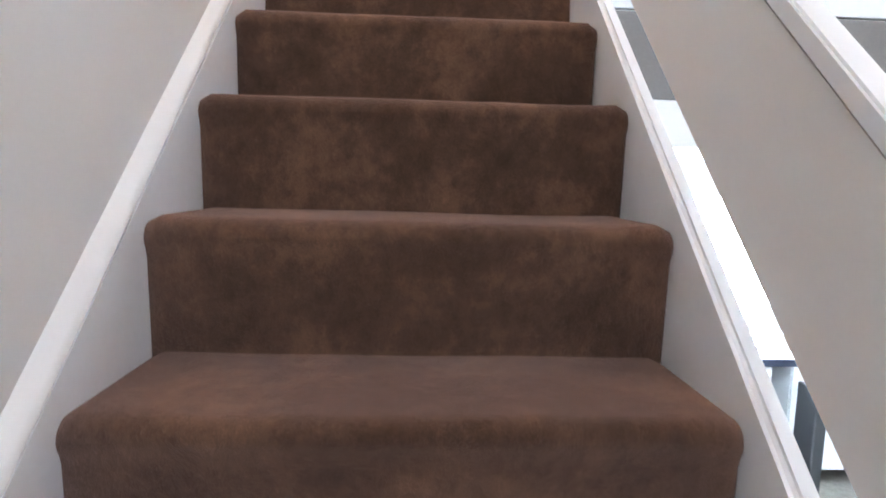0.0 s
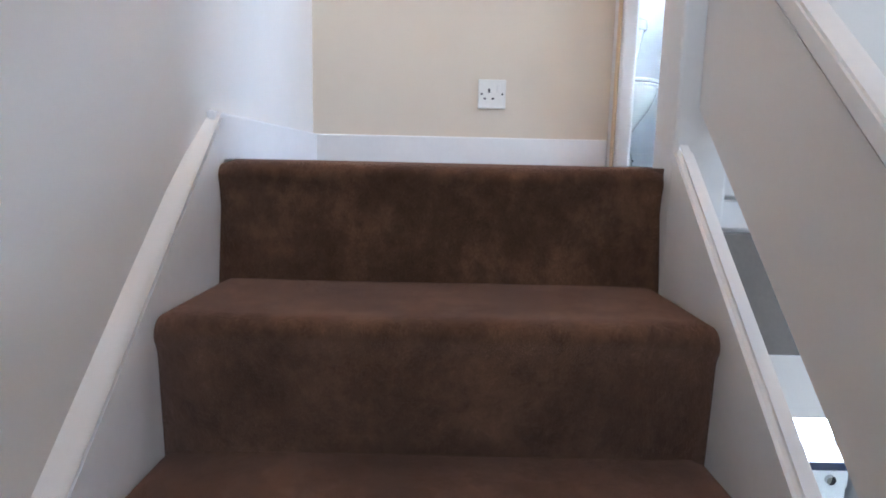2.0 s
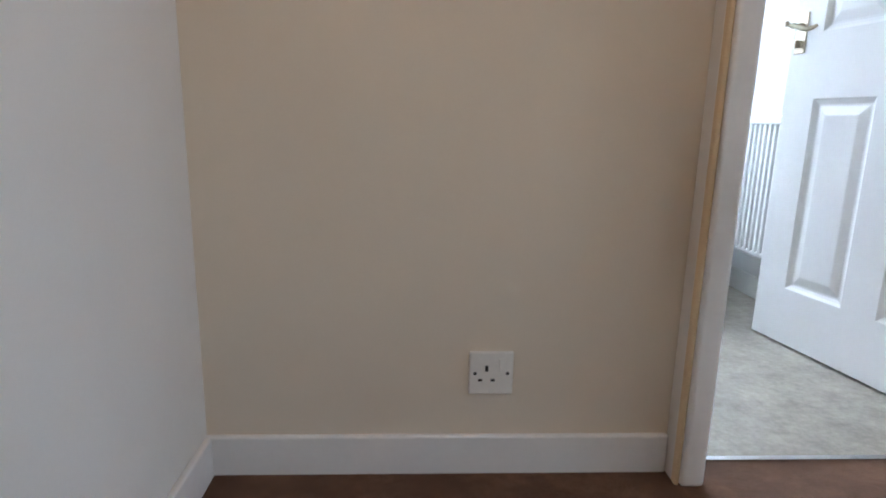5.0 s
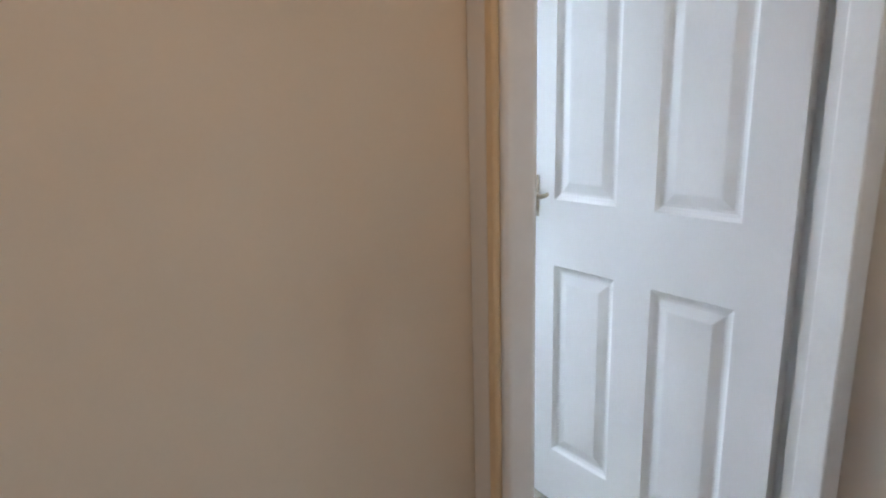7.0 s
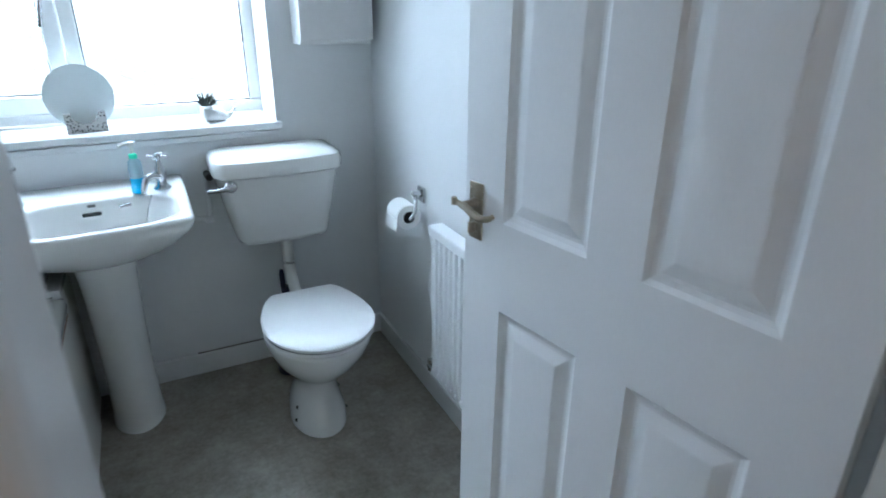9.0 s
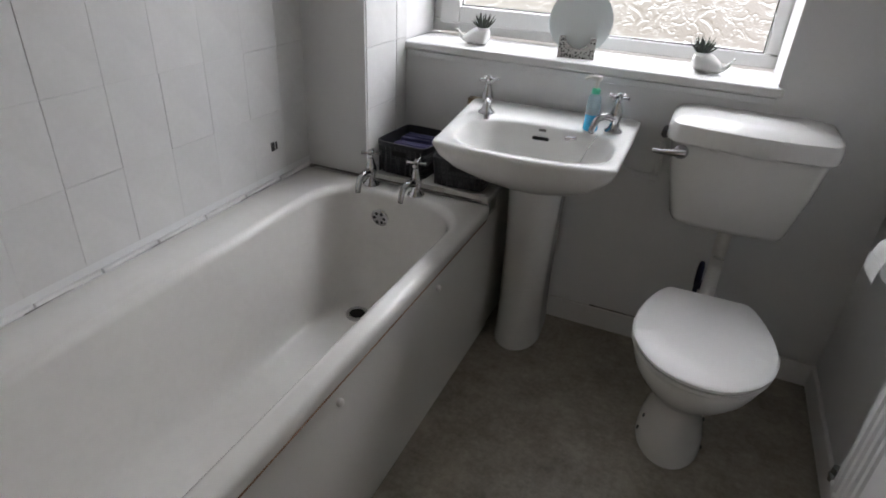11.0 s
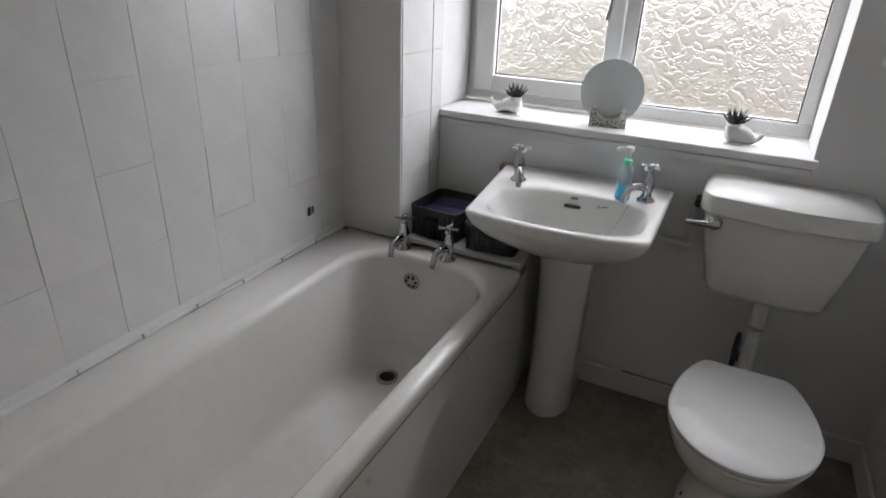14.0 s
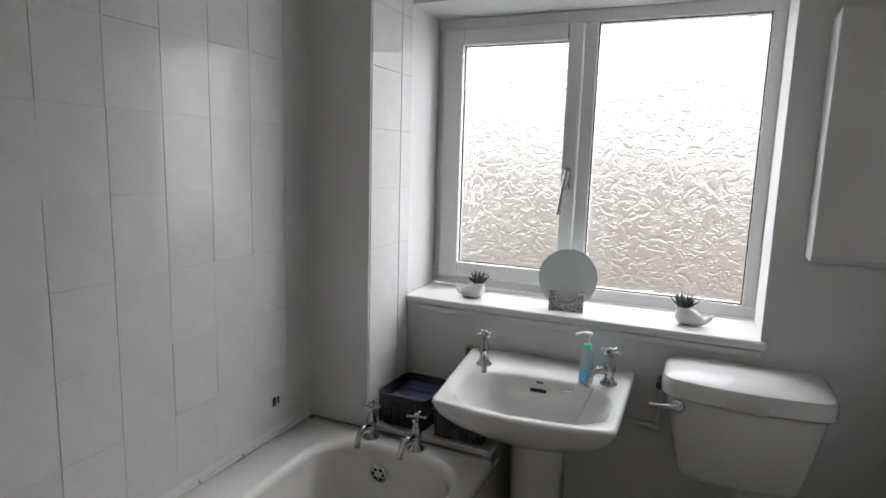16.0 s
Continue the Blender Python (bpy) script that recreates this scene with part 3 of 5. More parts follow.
PANELS = [(x0, x1, z0, z1) for z0, z1 in ((0.176, 0.756), (0.944, 1.56), (1.66, 1.87)) for x0, x1 in ((0.114, 0.320), (0.428, 0.634))]


def bathroom_door():
    """Six-panel moulded leaf; local x runs from the free edge to the hinge, local -y faces the landing."""
    free, hinge = Vector((1.544, 1.618)), Vector((1.6611, 0.8924))
    turn = math.degrees(math.atan2(hinge.y - free.y, hinge.x - free.x))
    d = thing("door_1", "white six-panel moulded door standing open", "door", (free.x, free.y, 0.008), turn, kind="structure")
    b = bmesh.new()
    xs = sorted({0, WIDE} | {p[0] for p in PANELS} | {p[1] for p in PANELS})
    zs = sorted({0, TALL} | {p[2] for p in PANELS} | {p[3] for p in PANELS})
    for side, y, s in ((0, 0.0, 1), (1, 0.036, -1)):
        vs = {(i, k): b.verts.new((x, y, z)) for i, x in enumerate(xs) for k, z in enumerate(zs)}
        for i in range(len(xs) - 1):
            for k in range(len(zs) - 1):
                c = [vs[i, k], vs[i + 1, k], vs[i + 1, k + 1], vs[i, k + 1]]
                if any(abs(p[0] - xs[i]) < 1e-6 and abs(p[1] - xs[i + 1]) < 1e-6 and abs(p[2] - zs[k]) < 1e-6 and abs(p[3] - zs[k + 1]) < 1e-6 for p in PANELS):
                    prev = c
                    for inset, depth in ((0.008, 0.006), (0.016, 0.0095), (0.022, 0.0095), (0.046, 0.002), (0.050, 0.0015)):
                        x0, x1, z0, z1 = xs[i] + inset, xs[i + 1] - inset, zs[k] + inset, zs[k + 1] - inset
                        ring = [b.verts.new((x, y + s * depth, z)) for x, z in ((x0, z0), (x1, z0), (x1, z1), (x0, z1))]
                        for j in range(4):
                            b.faces.new((prev[j], prev[(j + 1) % 4], ring[(j + 1) % 4], ring[j]))
                        prev = ring
                    b.faces.new(prev)
                else:
                    b.faces.new(c)
    for q in ((0, 0, 0, TALL), (WIDE, WIDE, 0, TALL)):
        b.faces.new([b.verts.new(v) for v in ((q[0], 0, 0), (q[0], 0.036, 0), (q[0], 0.036, TALL), (q[0], 0, TALL))])
    for z in (0, TALL):
        b.faces.new([b.verts.new(v) for v in ((0, 0, z), (WIDE, 0, z), (WIDE, 0.036, z), (0, 0.036, z))])
    bmesh.ops.remove_doubles(b, verts=b.verts, dist=1e-5)
    part("leaf", b, DOORWHITE, d)
    h = part("handle_plate", box(0.016, -0.004, 0.878, 0.056, 0.0, 0.996, 0.0015), BRASS, d, "aged brass backplate")
    h.location.z = 0.012
    b = lathe([(0.011, 0), (0.011, 0.006), (0.008, 0.010), (0.008, 0.036)], 16, pose(0.036, -0.004, 0.955, 90))
    path = bent([(0.022, -0.044, 0.962), (0.030, -0.039, 0.957), (0.044, -0.038, 0.955), (0.068, -0.038, 0.947), (0.088, -0.035, 0.941), (0.104, -0.027, 0.944), (0.110, -0.020, 0.950)], 5)
    tube(path, [0.0045 + 0.0035 * math.sin(math.pi * k / (len(path) - 1)) for k in range(len(path))], 12, b)
    rod((0.021, -0.046, 0.955), (0.021, -0.046, 0.970), 0.006, 12, b)
    part("lever", b, BRASS, h, smooth=50)
    b = lathe([(0.011, 0), (0.011, 0.004), (0.009, 0.005)], 18, pose(0.036, -0.004, 0.905, 90))
    box(0.033, -0.022, 0.894, 0.039, -0.008, 0.916, 0.002, bm=b)
    part("thumb_turn", b, BRASS, h, smooth=40)
    for z in (0.982, 0.892):
        for x in (0.021, 0.051):
            part("screw", lathe([(0.003, 0), (0.002, 0.0015)], 8, pose(x, -0.004, z, 90)), BRASS, h)
    for z in (0.20, 1.70):
        part("hinge", rod((WIDE + 0.006, -0.004, z), (WIDE + 0.006, -0.004, z + 0.076), 0.006), DARKRUB, d, "dark metal hinge")


bathroom_door()


# ---- bathroom window ----
def pressed_pane(x0, z0, x1, z1, y, seed, cell=0.0017):
    """Pane of obscure glass whose room side carries pressed roses, curling stems and broad leaves in relief."""
    rng = random.Random(seed)
    nx, nz = int((x1 - x0) / cell) + 1, int((z1 - z0) / cell) + 1
    gx, gz = np.linspace(x0, x1, nx), np.linspace(z0, z1, nz)
    high = np.zeros((nz, nx))

    def press(px, pz, half, rise):
        i0, i1 = np.searchsorted(gx, (px - half, px + half))
        k0, k1 = np.searchsorted(gz, (pz - half, pz + half))
        if i1 > i0 and k1 > k0:
            d2 = ((gx[i0:i1][None, :] - px) ** 2 + (gz[k0:k1][:, None] - pz) ** 2) / half ** 2
            spot = high[k0:k1, i0:i1]
            np.maximum(spot, rise * np.clip(1 - d2, 0, 1), out=spot)

    def stroke(points, half, rise):
        for px, pz in points:
            press(px, pz, half, rise)

    centres = []
    for _ in range(9000):
        p = (rng.uniform(x0, x1), rng.uniform(z0, z1))
        if all((p[0] - q[0]) ** 2 + (p[1] - q[1]) ** 2 > 0.026 ** 2 for q in centres):
            centres.append(p)
    for cx, cz in centres:
        kind, a0, turn = rng.random(), rng.uniform(0, 6.28), rng.choice((-1, 1))
        if kind < 0.30:
            for r in (0.0045, 0.0105, 0.0175):
                n, e = int(r * 5200), rng.uniform(0.9, 1.1)
                stroke([(cx + r * e * math.cos(a0 + 5.6 * k / n), cz + r / e * math.sin(a0 + 5.6 * k / n)) for k in range(n)], 0.0033, 0.0027)
        elif kind < 0.90:
            pts = []
            x, z, a, bend = cx, cz, a0, turn * rng.uniform(150, 210)
            n = rng.randint(50, 96)
            for k in range(n):
                pts.append((x, z))
                a += bend * 0.0013
                bend += (turn * rng.uniform(-25, 15) - bend) * 0.05
                x, z = x + 0.0013 * math.cos(a), z + 0.0013 * math.sin(a)
            stroke(pts, 0.0031, 0.0024)
        else:
            n = 44
            pts = [(cx + (k - n / 2) * 0.0013 * math.cos(a0) + turn * 0.010 * math.sin(3.1 * k / n) * math.sin(a0), cz + (k - n / 2) * 0.0013 * math.sin(a0) - turn * 0.010 * math.sin(3.1 * k / n) * math.cos(a0)) for k in range(n)]
            for k, p in enumerate(pts):
                press(p[0], p[1], 0.002 + 0.007 * math.sin(math.pi * k / n), 0.0026)
    verts = np.empty((nz, nx, 3))
    verts[..., 0], verts[..., 1], verts[..., 2] = gx[None, :], y - high, gz[:, None]
    idx = np.arange(nz * nx).reshape(nz, nx)
    quads = np.stack([idx[:-1, :-1], idx[:-1, 1:], idx[1:, 1:], idx[1:, :-1]], -1).reshape(-1, 4)
    n = nz * nx
    back = np.array([(x0, y + 0.005, z0), (x1, y + 0.005, z0), (x1, y + 0.005, z1), (x0, y + 0.005, z1)])
    co = np.concatenate([verts.reshape(-1, 3), back])
    quads = np.concatenate([quads, [[n + 3, n + 2, n + 1, n]]])
    me = bpy.data.meshes.new("pane")
    me.vertices.add(len(co))
    me.vertices.foreach_set("co", co.ravel())
    me.loops.add(quads.size)
    me.loops.foreach_set("vertex_index", quads.ravel().astype(np.int32))
    me.polygons.add(len(quads))
    me.polygons.foreach_set("loop_start", np.arange(0, quads.size, 4, dtype=np.int32))
    smooth = np.ones(len(quads), dtype=bool)
    smooth[-1] = False
    me.polygons.foreach_set("use_smooth", smooth)
    me.update(calc_edges=True)
    me.materials.append(ROSEGLASS)
    return me


def bathroom_window():
    w = thing("window_1", "white plastic casement window with rose-patterned obscure glass", "window", kind="structure")
    y0, y1 = 3.035, 3.095
    X0, X1, Z0, Z1 = 0.222, 1.413, 0.955, 1.99

    def bar(name, a, y, m=GLOSS, parent=w, bev=0.006):
        return part(name, box(a[0], y[0], a[1], a[2], y[1], a[3], bev), m, parent)
    bar("frame_rail", (X0, Z0, X1, Z0 + 0.045), (y0, y1))
    bar("frame_rail", (X0, Z1 - 0.045, X1, Z1), (y0, y1))
    for a, b in ((X0, X0 + 0.045), (0.775, 0.835), (X1 - 0.045, X1)):
        bar("frame_stile", (a, Z0 + 0.045, b, Z1 - 0.045), (y0 + 0.001, y1))
    # opening casement
    c = thing("casement", "", "")
    c.parent = w
    for a in ((0.255, 0.99, 0.335, 1.945), (0.735, 0.99, 0.79, 1.945)):
        bar("casement_stile", a, (y0 - 0.022, y0 + 0.03), GLOSS, c)
    for a in ((0.335, 0.99, 0.735, 1.052), (0.335, 1.885, 0.735, 1.945)):
        bar("casement_rail", a, (y0 - 0.0215, y0 + 0.03), GLOSS, c)
    for a, y, seed in (((0.33, 1.048, 0.74, 1.89), 3.045, 11), ((0.83, 0.995, 1.372, 1.95), 3.06, 12)):
        g = new("pane", pressed_pane(*a, y, seed))
        g.parent = w
        tagged(g, "obscure glass with pressed roses")
        g.visible_shadow = False
    for a, y in (((0.335, 1.052, 0.735, 1.885), 3.036), ((0.835, 1.0, 1.368, 1.945), 3.042)):
        b = None
        for q in ((a[0], a[1], a[0] + 0.004, a[3]), (a[2] - 0.004, a[1], a[2], a[3]), (a[0] + 0.004, a[1], a[2] - 0.004, a[1] + 0.004), (a[0] + 0.004, a[3] - 0.004, a[2] - 0.004, a[3])):
            b = box(q[0], y, q[1], q[2], y + 0.004, q[3], bm=b)
        part("gasket", b, DARKRUB, w, "thin dark rubber seal")
    h = part("handle", box(0.748, y0 - 0.034, 1.36, 0.772, y0 - 0.022, 1.44, 0.004), CHROME, w, "grey window handle")
    part("lever", tube(bent([(0.760, y0 - 0.044, 1.425), (0.758, y0 - 0.052, 1.39), (0.748, y0 - 0.052, 1.33), (0.738, y0 - 0.046, 1.27)]), [0.008] * 25, 10), CHROME, h, smooth=60)
    solid("window_sill", box(0.225, 2.768, 0.926, 1.428, 3.036, 0.952, 0.006, 3), GLOSS, "white painted window sill board", "sill", "structure")
    solid("trim_sill_apron", box(0.24, 2.7755, 0.902, 1.415, 2.786, 0.922, 0.003), BATHWHITE, "painted strip under the sill", "trim", "structure")
    b = box(0.20, 2.773, 0.955, 0.224, 2.786, 2.0, 0.003)
    box(0.222, 2.79, 0.955, 0.226, 3.03, 1.99, bm=b)
    solid("trim_reveal_left", b, GLOSS, "white window reveal edge", "trim", "structure")
    solid("trim_reveal_right", box(1.409, 2.782, 0.955, 1.4135, 3.03, 1.99, 0.001), GLOSS, "white window reveal edge", "trim", "structure")


bathroom_window()
solid("backdrop", box(-30, 16, -14, 30, 16.2, 26), GARDEN, "bright overcast sky over a far garden", "sky", "structure")
solid("ground", box(-30, 3.3, -14.2, 30, 16, -14.0), VINYL, "plain ground far below outside", "ground", "structure")


# ---- bath ----
def bath():
    o = thing("bath", "white enamelled bath with stained sealant and flat panel", "bath", (0, 0, 0))
    n = 64

    def rnd(x0, x1, y0, y1, z, r):
        pts = []
        per = n // 4
        for cx, cy, a0 in ((x1 - r, y1 - r, 0), (x0 + r, y1 - r, 90), (x0 + r, y0 + r, 180), (x1 - r, y0 + r, 270)):
            for k in range(per):
                a = radians(a0 + 90 * k / (per - 1))
                pts.append((cx + r * math.cos(a), cy + r * math.sin(a), z))
        return pts
    Z = 0.543
    rings = [rnd(0.004, 0.690, 0.872, 2.488, Z - 0.045, 0.012), rnd(0.002, 0.693, 0.870, 2.490, Z - 0.02, 0.014), rnd(0.004, 0.690, 0.872, 2.488, Z - 0.004, 0.014), rnd(0.012, 0.680, 0.880, 2.480, Z, 0.016),
             *[rnd(0.140 + 0.026 * math.sin(a), 0.656 - 0.024 * math.sin(a), 0.926 + 0.028 * math.sin(a), 2.425 - 0.022 * math.sin(a), Z - 0.028 * (1 - math.cos(a)), 0.15) for a in (radians(5 * k) for k in range(18))],
             rnd(0.182, 0.618, 0.99, 2.395, 0.40, 0.15), rnd(0.205, 0.600, 1.06, 2.375, 0.27, 0.15), rnd(0.213, 0.593, 1.09, 2.367, 0.215, 0.15), rnd(0.219, 0.587, 1.11, 2.36, 0.193, 0.148), rnd(0.229, 0.577, 1.13, 2.35, 0.177, 0.145), rnd(0.243, 0.563, 1.15, 2.338, 0.1665, 0.14), rnd(0.262, 0.544, 1.18, 2.32, 0.1615, 0.13), rnd(0.30, 0.508, 1.30, 2.27, 0.1585, 0.09), rnd(0.34, 0.47, 1.40, 2.22, 0.158, 0.05)]
    part("tub", loft(rings, cap0=False), ENAMEL, o, smooth=180)
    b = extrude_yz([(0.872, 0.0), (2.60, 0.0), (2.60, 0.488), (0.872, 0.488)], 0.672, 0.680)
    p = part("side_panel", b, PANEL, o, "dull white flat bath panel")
    part("rust_line", box(0.674, 0.90, 0.4932, 0.6908, 2.47, 0.4972), RUST, o, "brown stained line under the rim")
    for y in (1.17, 1.626, 2.115):
        part("panel_knob", lathe([(0.0085, 0), (0.010, 0.004), (0.008, 0.010), (0.003, 0.013)], 14, pose(0.680, y, 0.440, 0, 90)), PLASTICWHITE, p, "small white screw cap", smooth=60)
    f = part("overflow", lathe([(0.030, 0.0), (0.031, 0.004), (0.027, 0.007), (0.010, 0.008)], 28, pose(0.345, 2.396, 0.455, 96)), CHROME, o, "round chrome overflow grille", smooth=40)
    for k in range(6):
        a = 2 * math.pi * k / 6
        part("hole", lathe([(0.0055, 0), (0.0055, 0.0012)], 10, pose(0.345, 2.396, 0.455, 96) @ pose(0.018 * math.cos(a), 0.018 * math.sin(a), 0.0075)), BLACK, f)
    part("plug_hole", lathe([(0.037, -0.007), (0.037, 0.003), (0.033, 0.0045), (0.027, 0.003), (0.025, 0.0005)], 28, pose(0.343, 2.240, 0.164)), CHROME, o, smooth=40)
    part("drain_opening", lathe([(0.025, 0), (0.025, 0.0025)], 22, pose(0.343, 2.240, 0.1635)), BLACK, o)
    # sealant along wall and tap end
    for k in range(9):
        y = 0.98 + k * 0.168
        part("sealant_bead", rod((0.006, y, Z + 0.004), (0.006, y + 0.16, Z + 0.005 + 0.002 * random.random()), 0.0075, 10), GLOSS, o, "painted sealant bead along the wall")
        if k % 2:
            part("sealant_stain", rod((0.0145, y - 0.03, Z + 0.003), (0.012, y + 0.10 * random.random() + 0.05, Z + 0.004), 0.0012, 8), CAULK, o, "dark stained sealant")
    part("sealant_stain", rod((0.015, 2.488, Z + 0.003), (0.66, 2.488, Z + 0.003), 0.0028, 8), CAULK, o, "dark stained sealant")
    part("corner_blob", lathe([(0.010, 0), (0.007, 0.006), (0.001, 0.009)], 10, pose(0.022, 2.478, Z)), CAULK, o)


bath()


def pillar_tap(name, x, y, z, rz, label, size=1.0, hot=False):
    """Crosshead pillar tap; spout points along local -y."""
    t = thing(name, label, "tap", (x, y, z), rz)
    s = size
    b = lathe([(0.024 * s, 0), (0.024 * s, 0.004), (0.016 * s, 0.010), (0.012 * s, 0.022 * s), (0.015 * s, 0.034 * s), (0.0165 * s, 0.044 * s), (0.014 * s, 0.058 * s), (0.0095 * s, 0.070 * s), (0.008 * s, 0.080 * s)], 22)
    part("body", b, CHROME, t, smooth=60)
    sp = bent([(0, -0.008 * s, 0.036 * s), (0, -0.035 * s, 0.044 * s), (0, -0.060 * s, 0.038 * s), (0, -0.072 * s, 0.014 * s), (0, -0.074 * s, 0.002 * s)], 6)
    part("spout", tube(sp, [(0.0105 - 0.003 * k / len(sp)) * s for k in range(len(sp))], 14), CHROME, t, smooth=60)
    b = lathe([(0.006 * s, 0.076 * s), (0.006 * s, 0.088 * s), (0.0085 * s, 0.091 * s), (0.0085 * s, 0.100 * s), (0.005 * s, 0.104 * s)], 16)
    hd = part("crosshead", b, CHROME, t, smooth=60)
    for a in (20, 110):
        d = Vector((math.cos(radians(a)), math.sin(radians(a)), 0)) * 0.028 * s
        part("arm", lathe([(0.0052 * s, 0), (0.0034 * s, 0.008 * s), (0.0034 * s, 0.048 * s), (0.0052 * s, 0.056 * s)], 10, Matrix.Translation(Vector((0, 0, 0.094 * s)) - d) @ d.to_track_quat("Z", "Y").to_matrix().to_4x4()), CHROME, hd, smooth=60)
    return t


pillar_tap("bath_tap", 0.284, 2.445, 0.543, 0, "chrome crosshead tap on the bath rim", 1.15)
pillar_tap("bath_tap", 0.452, 2.440, 0.543, -8, "chrome crosshead tap on the bath rim", 1.15)


def bath_shelf():
    s = thing("tiled_ledge", "painted tiled ledge between bath and window wall", "ledge", kind="structure")
    part("top", box(0.236, 2.498, 0.535, 0.680, 2.784, 0.557, 0.004), TILEWHITE, s)
    for k in range(3):
        part("edge_tile", box(0.237 + k * 0.148, 2.4915, 0.545, 0.237 + k * 0.148 + 0.146, 2.4975, 0.564, 0.002), TILEWHITE, s)
    part("end_board", box(0.655, 2.603, 0.0, 0.675, 2.770, 0.534, 0.002), PANEL, s, "dull board closing the ledge")


bath_shelf()


# ---- storage baskets on the ledge ----
def basket(x0, y0, x1, y1, h, rz=0):
    cx, cy = (x0 + x1) / 2, (y0 + y1) / 2
    o = thing("storage_basket", "dark grey woven plastic basket on the bath ledge", "basket", (cx, cy, 0.558), rz, "bathroom baskets")
    hx, hy = (x1 - x0) / 2, (y1 - y0) / 2
    prof = [(0.88, 0.0), (0.89, 0.004), (0.94, h * 0.5), (0.985, h - 0.012), (1.0, h - 0.012), (1.0, h), (0.95, h), (0.945, h - 0.012), (0.90, h * 0.5), (0.84, 0.006)]
    part("shell", loft([squircle(0, 0, hx * s, hy * s, z, 9, 40) for s, z in prof]), BASKET, o, smooth=40)
    for row in range(4):
        z = 0.014 + row * (h - 0.03) / 4
        s = 0.90 + 0.085 * z / h
        part("weave_band", loft([squircle(0, 0, (hx * s + d), (hy * s + d), z + e, 9, 40) for d, e in ((0.0, 0.0), (0.003, 0.003), (0.003, 0.010), (0.0, 0.013))], cap0=False, cap1=False), BASKET, o, smooth=30)
    for k in range(9):
        x = -hx * 0.8 + k * hx * 0.2
        part("upright", box(x - 0.003, -hy * 0.99 - 0.0025, 0.008, x + 0.003, -hy * 0.90, h - 0.014, 0.001), BASKET, o)
    part("grip_slot", box(-0.028, -hy - 0.0035, h * 0.62, 0.028, -hy * 0.97, h * 0.80, 0.004), BLACK, o, "dark grip opening")
    return o


basket(0.262, 2.515, 0.452, 2.735, 0.112, -3)
basket(0.462, 2.510, 0.650, 2.735, 0.098, 4)
for k in range(6):
    y = 2.545 + k * 0.027
    b = box(0.288, y, 0.585, 0.428, y + 0.018, 0.648 + 0.01 * random.random(), 0.007, 3)
    bmesh.ops.rotate(b, cent=(0.36, y, 0.585), matrix=Matrix.Rotation(radians(-16), 3, "X"), verts=b.verts)
    solid("folded_cloth", b, NAVY, "folded navy cloth standing in the basket", "cloth", group="folded cloths in the basket", smooth=60)
o = thing("wooden_nail_brush_box", "small brown box with a dark base behind the basin", "box", (0.515, 2.752, 0.557))
part("base", box(-0.022, -0.016, 0.0, 0.026, 0.02, 0.205, 0.003), DARKRUB, o)
part("top", box(-0.020, -0.015, 0.205, 0.026, 0.02, 0.242, 0.003), CARD, o, "tan card top")


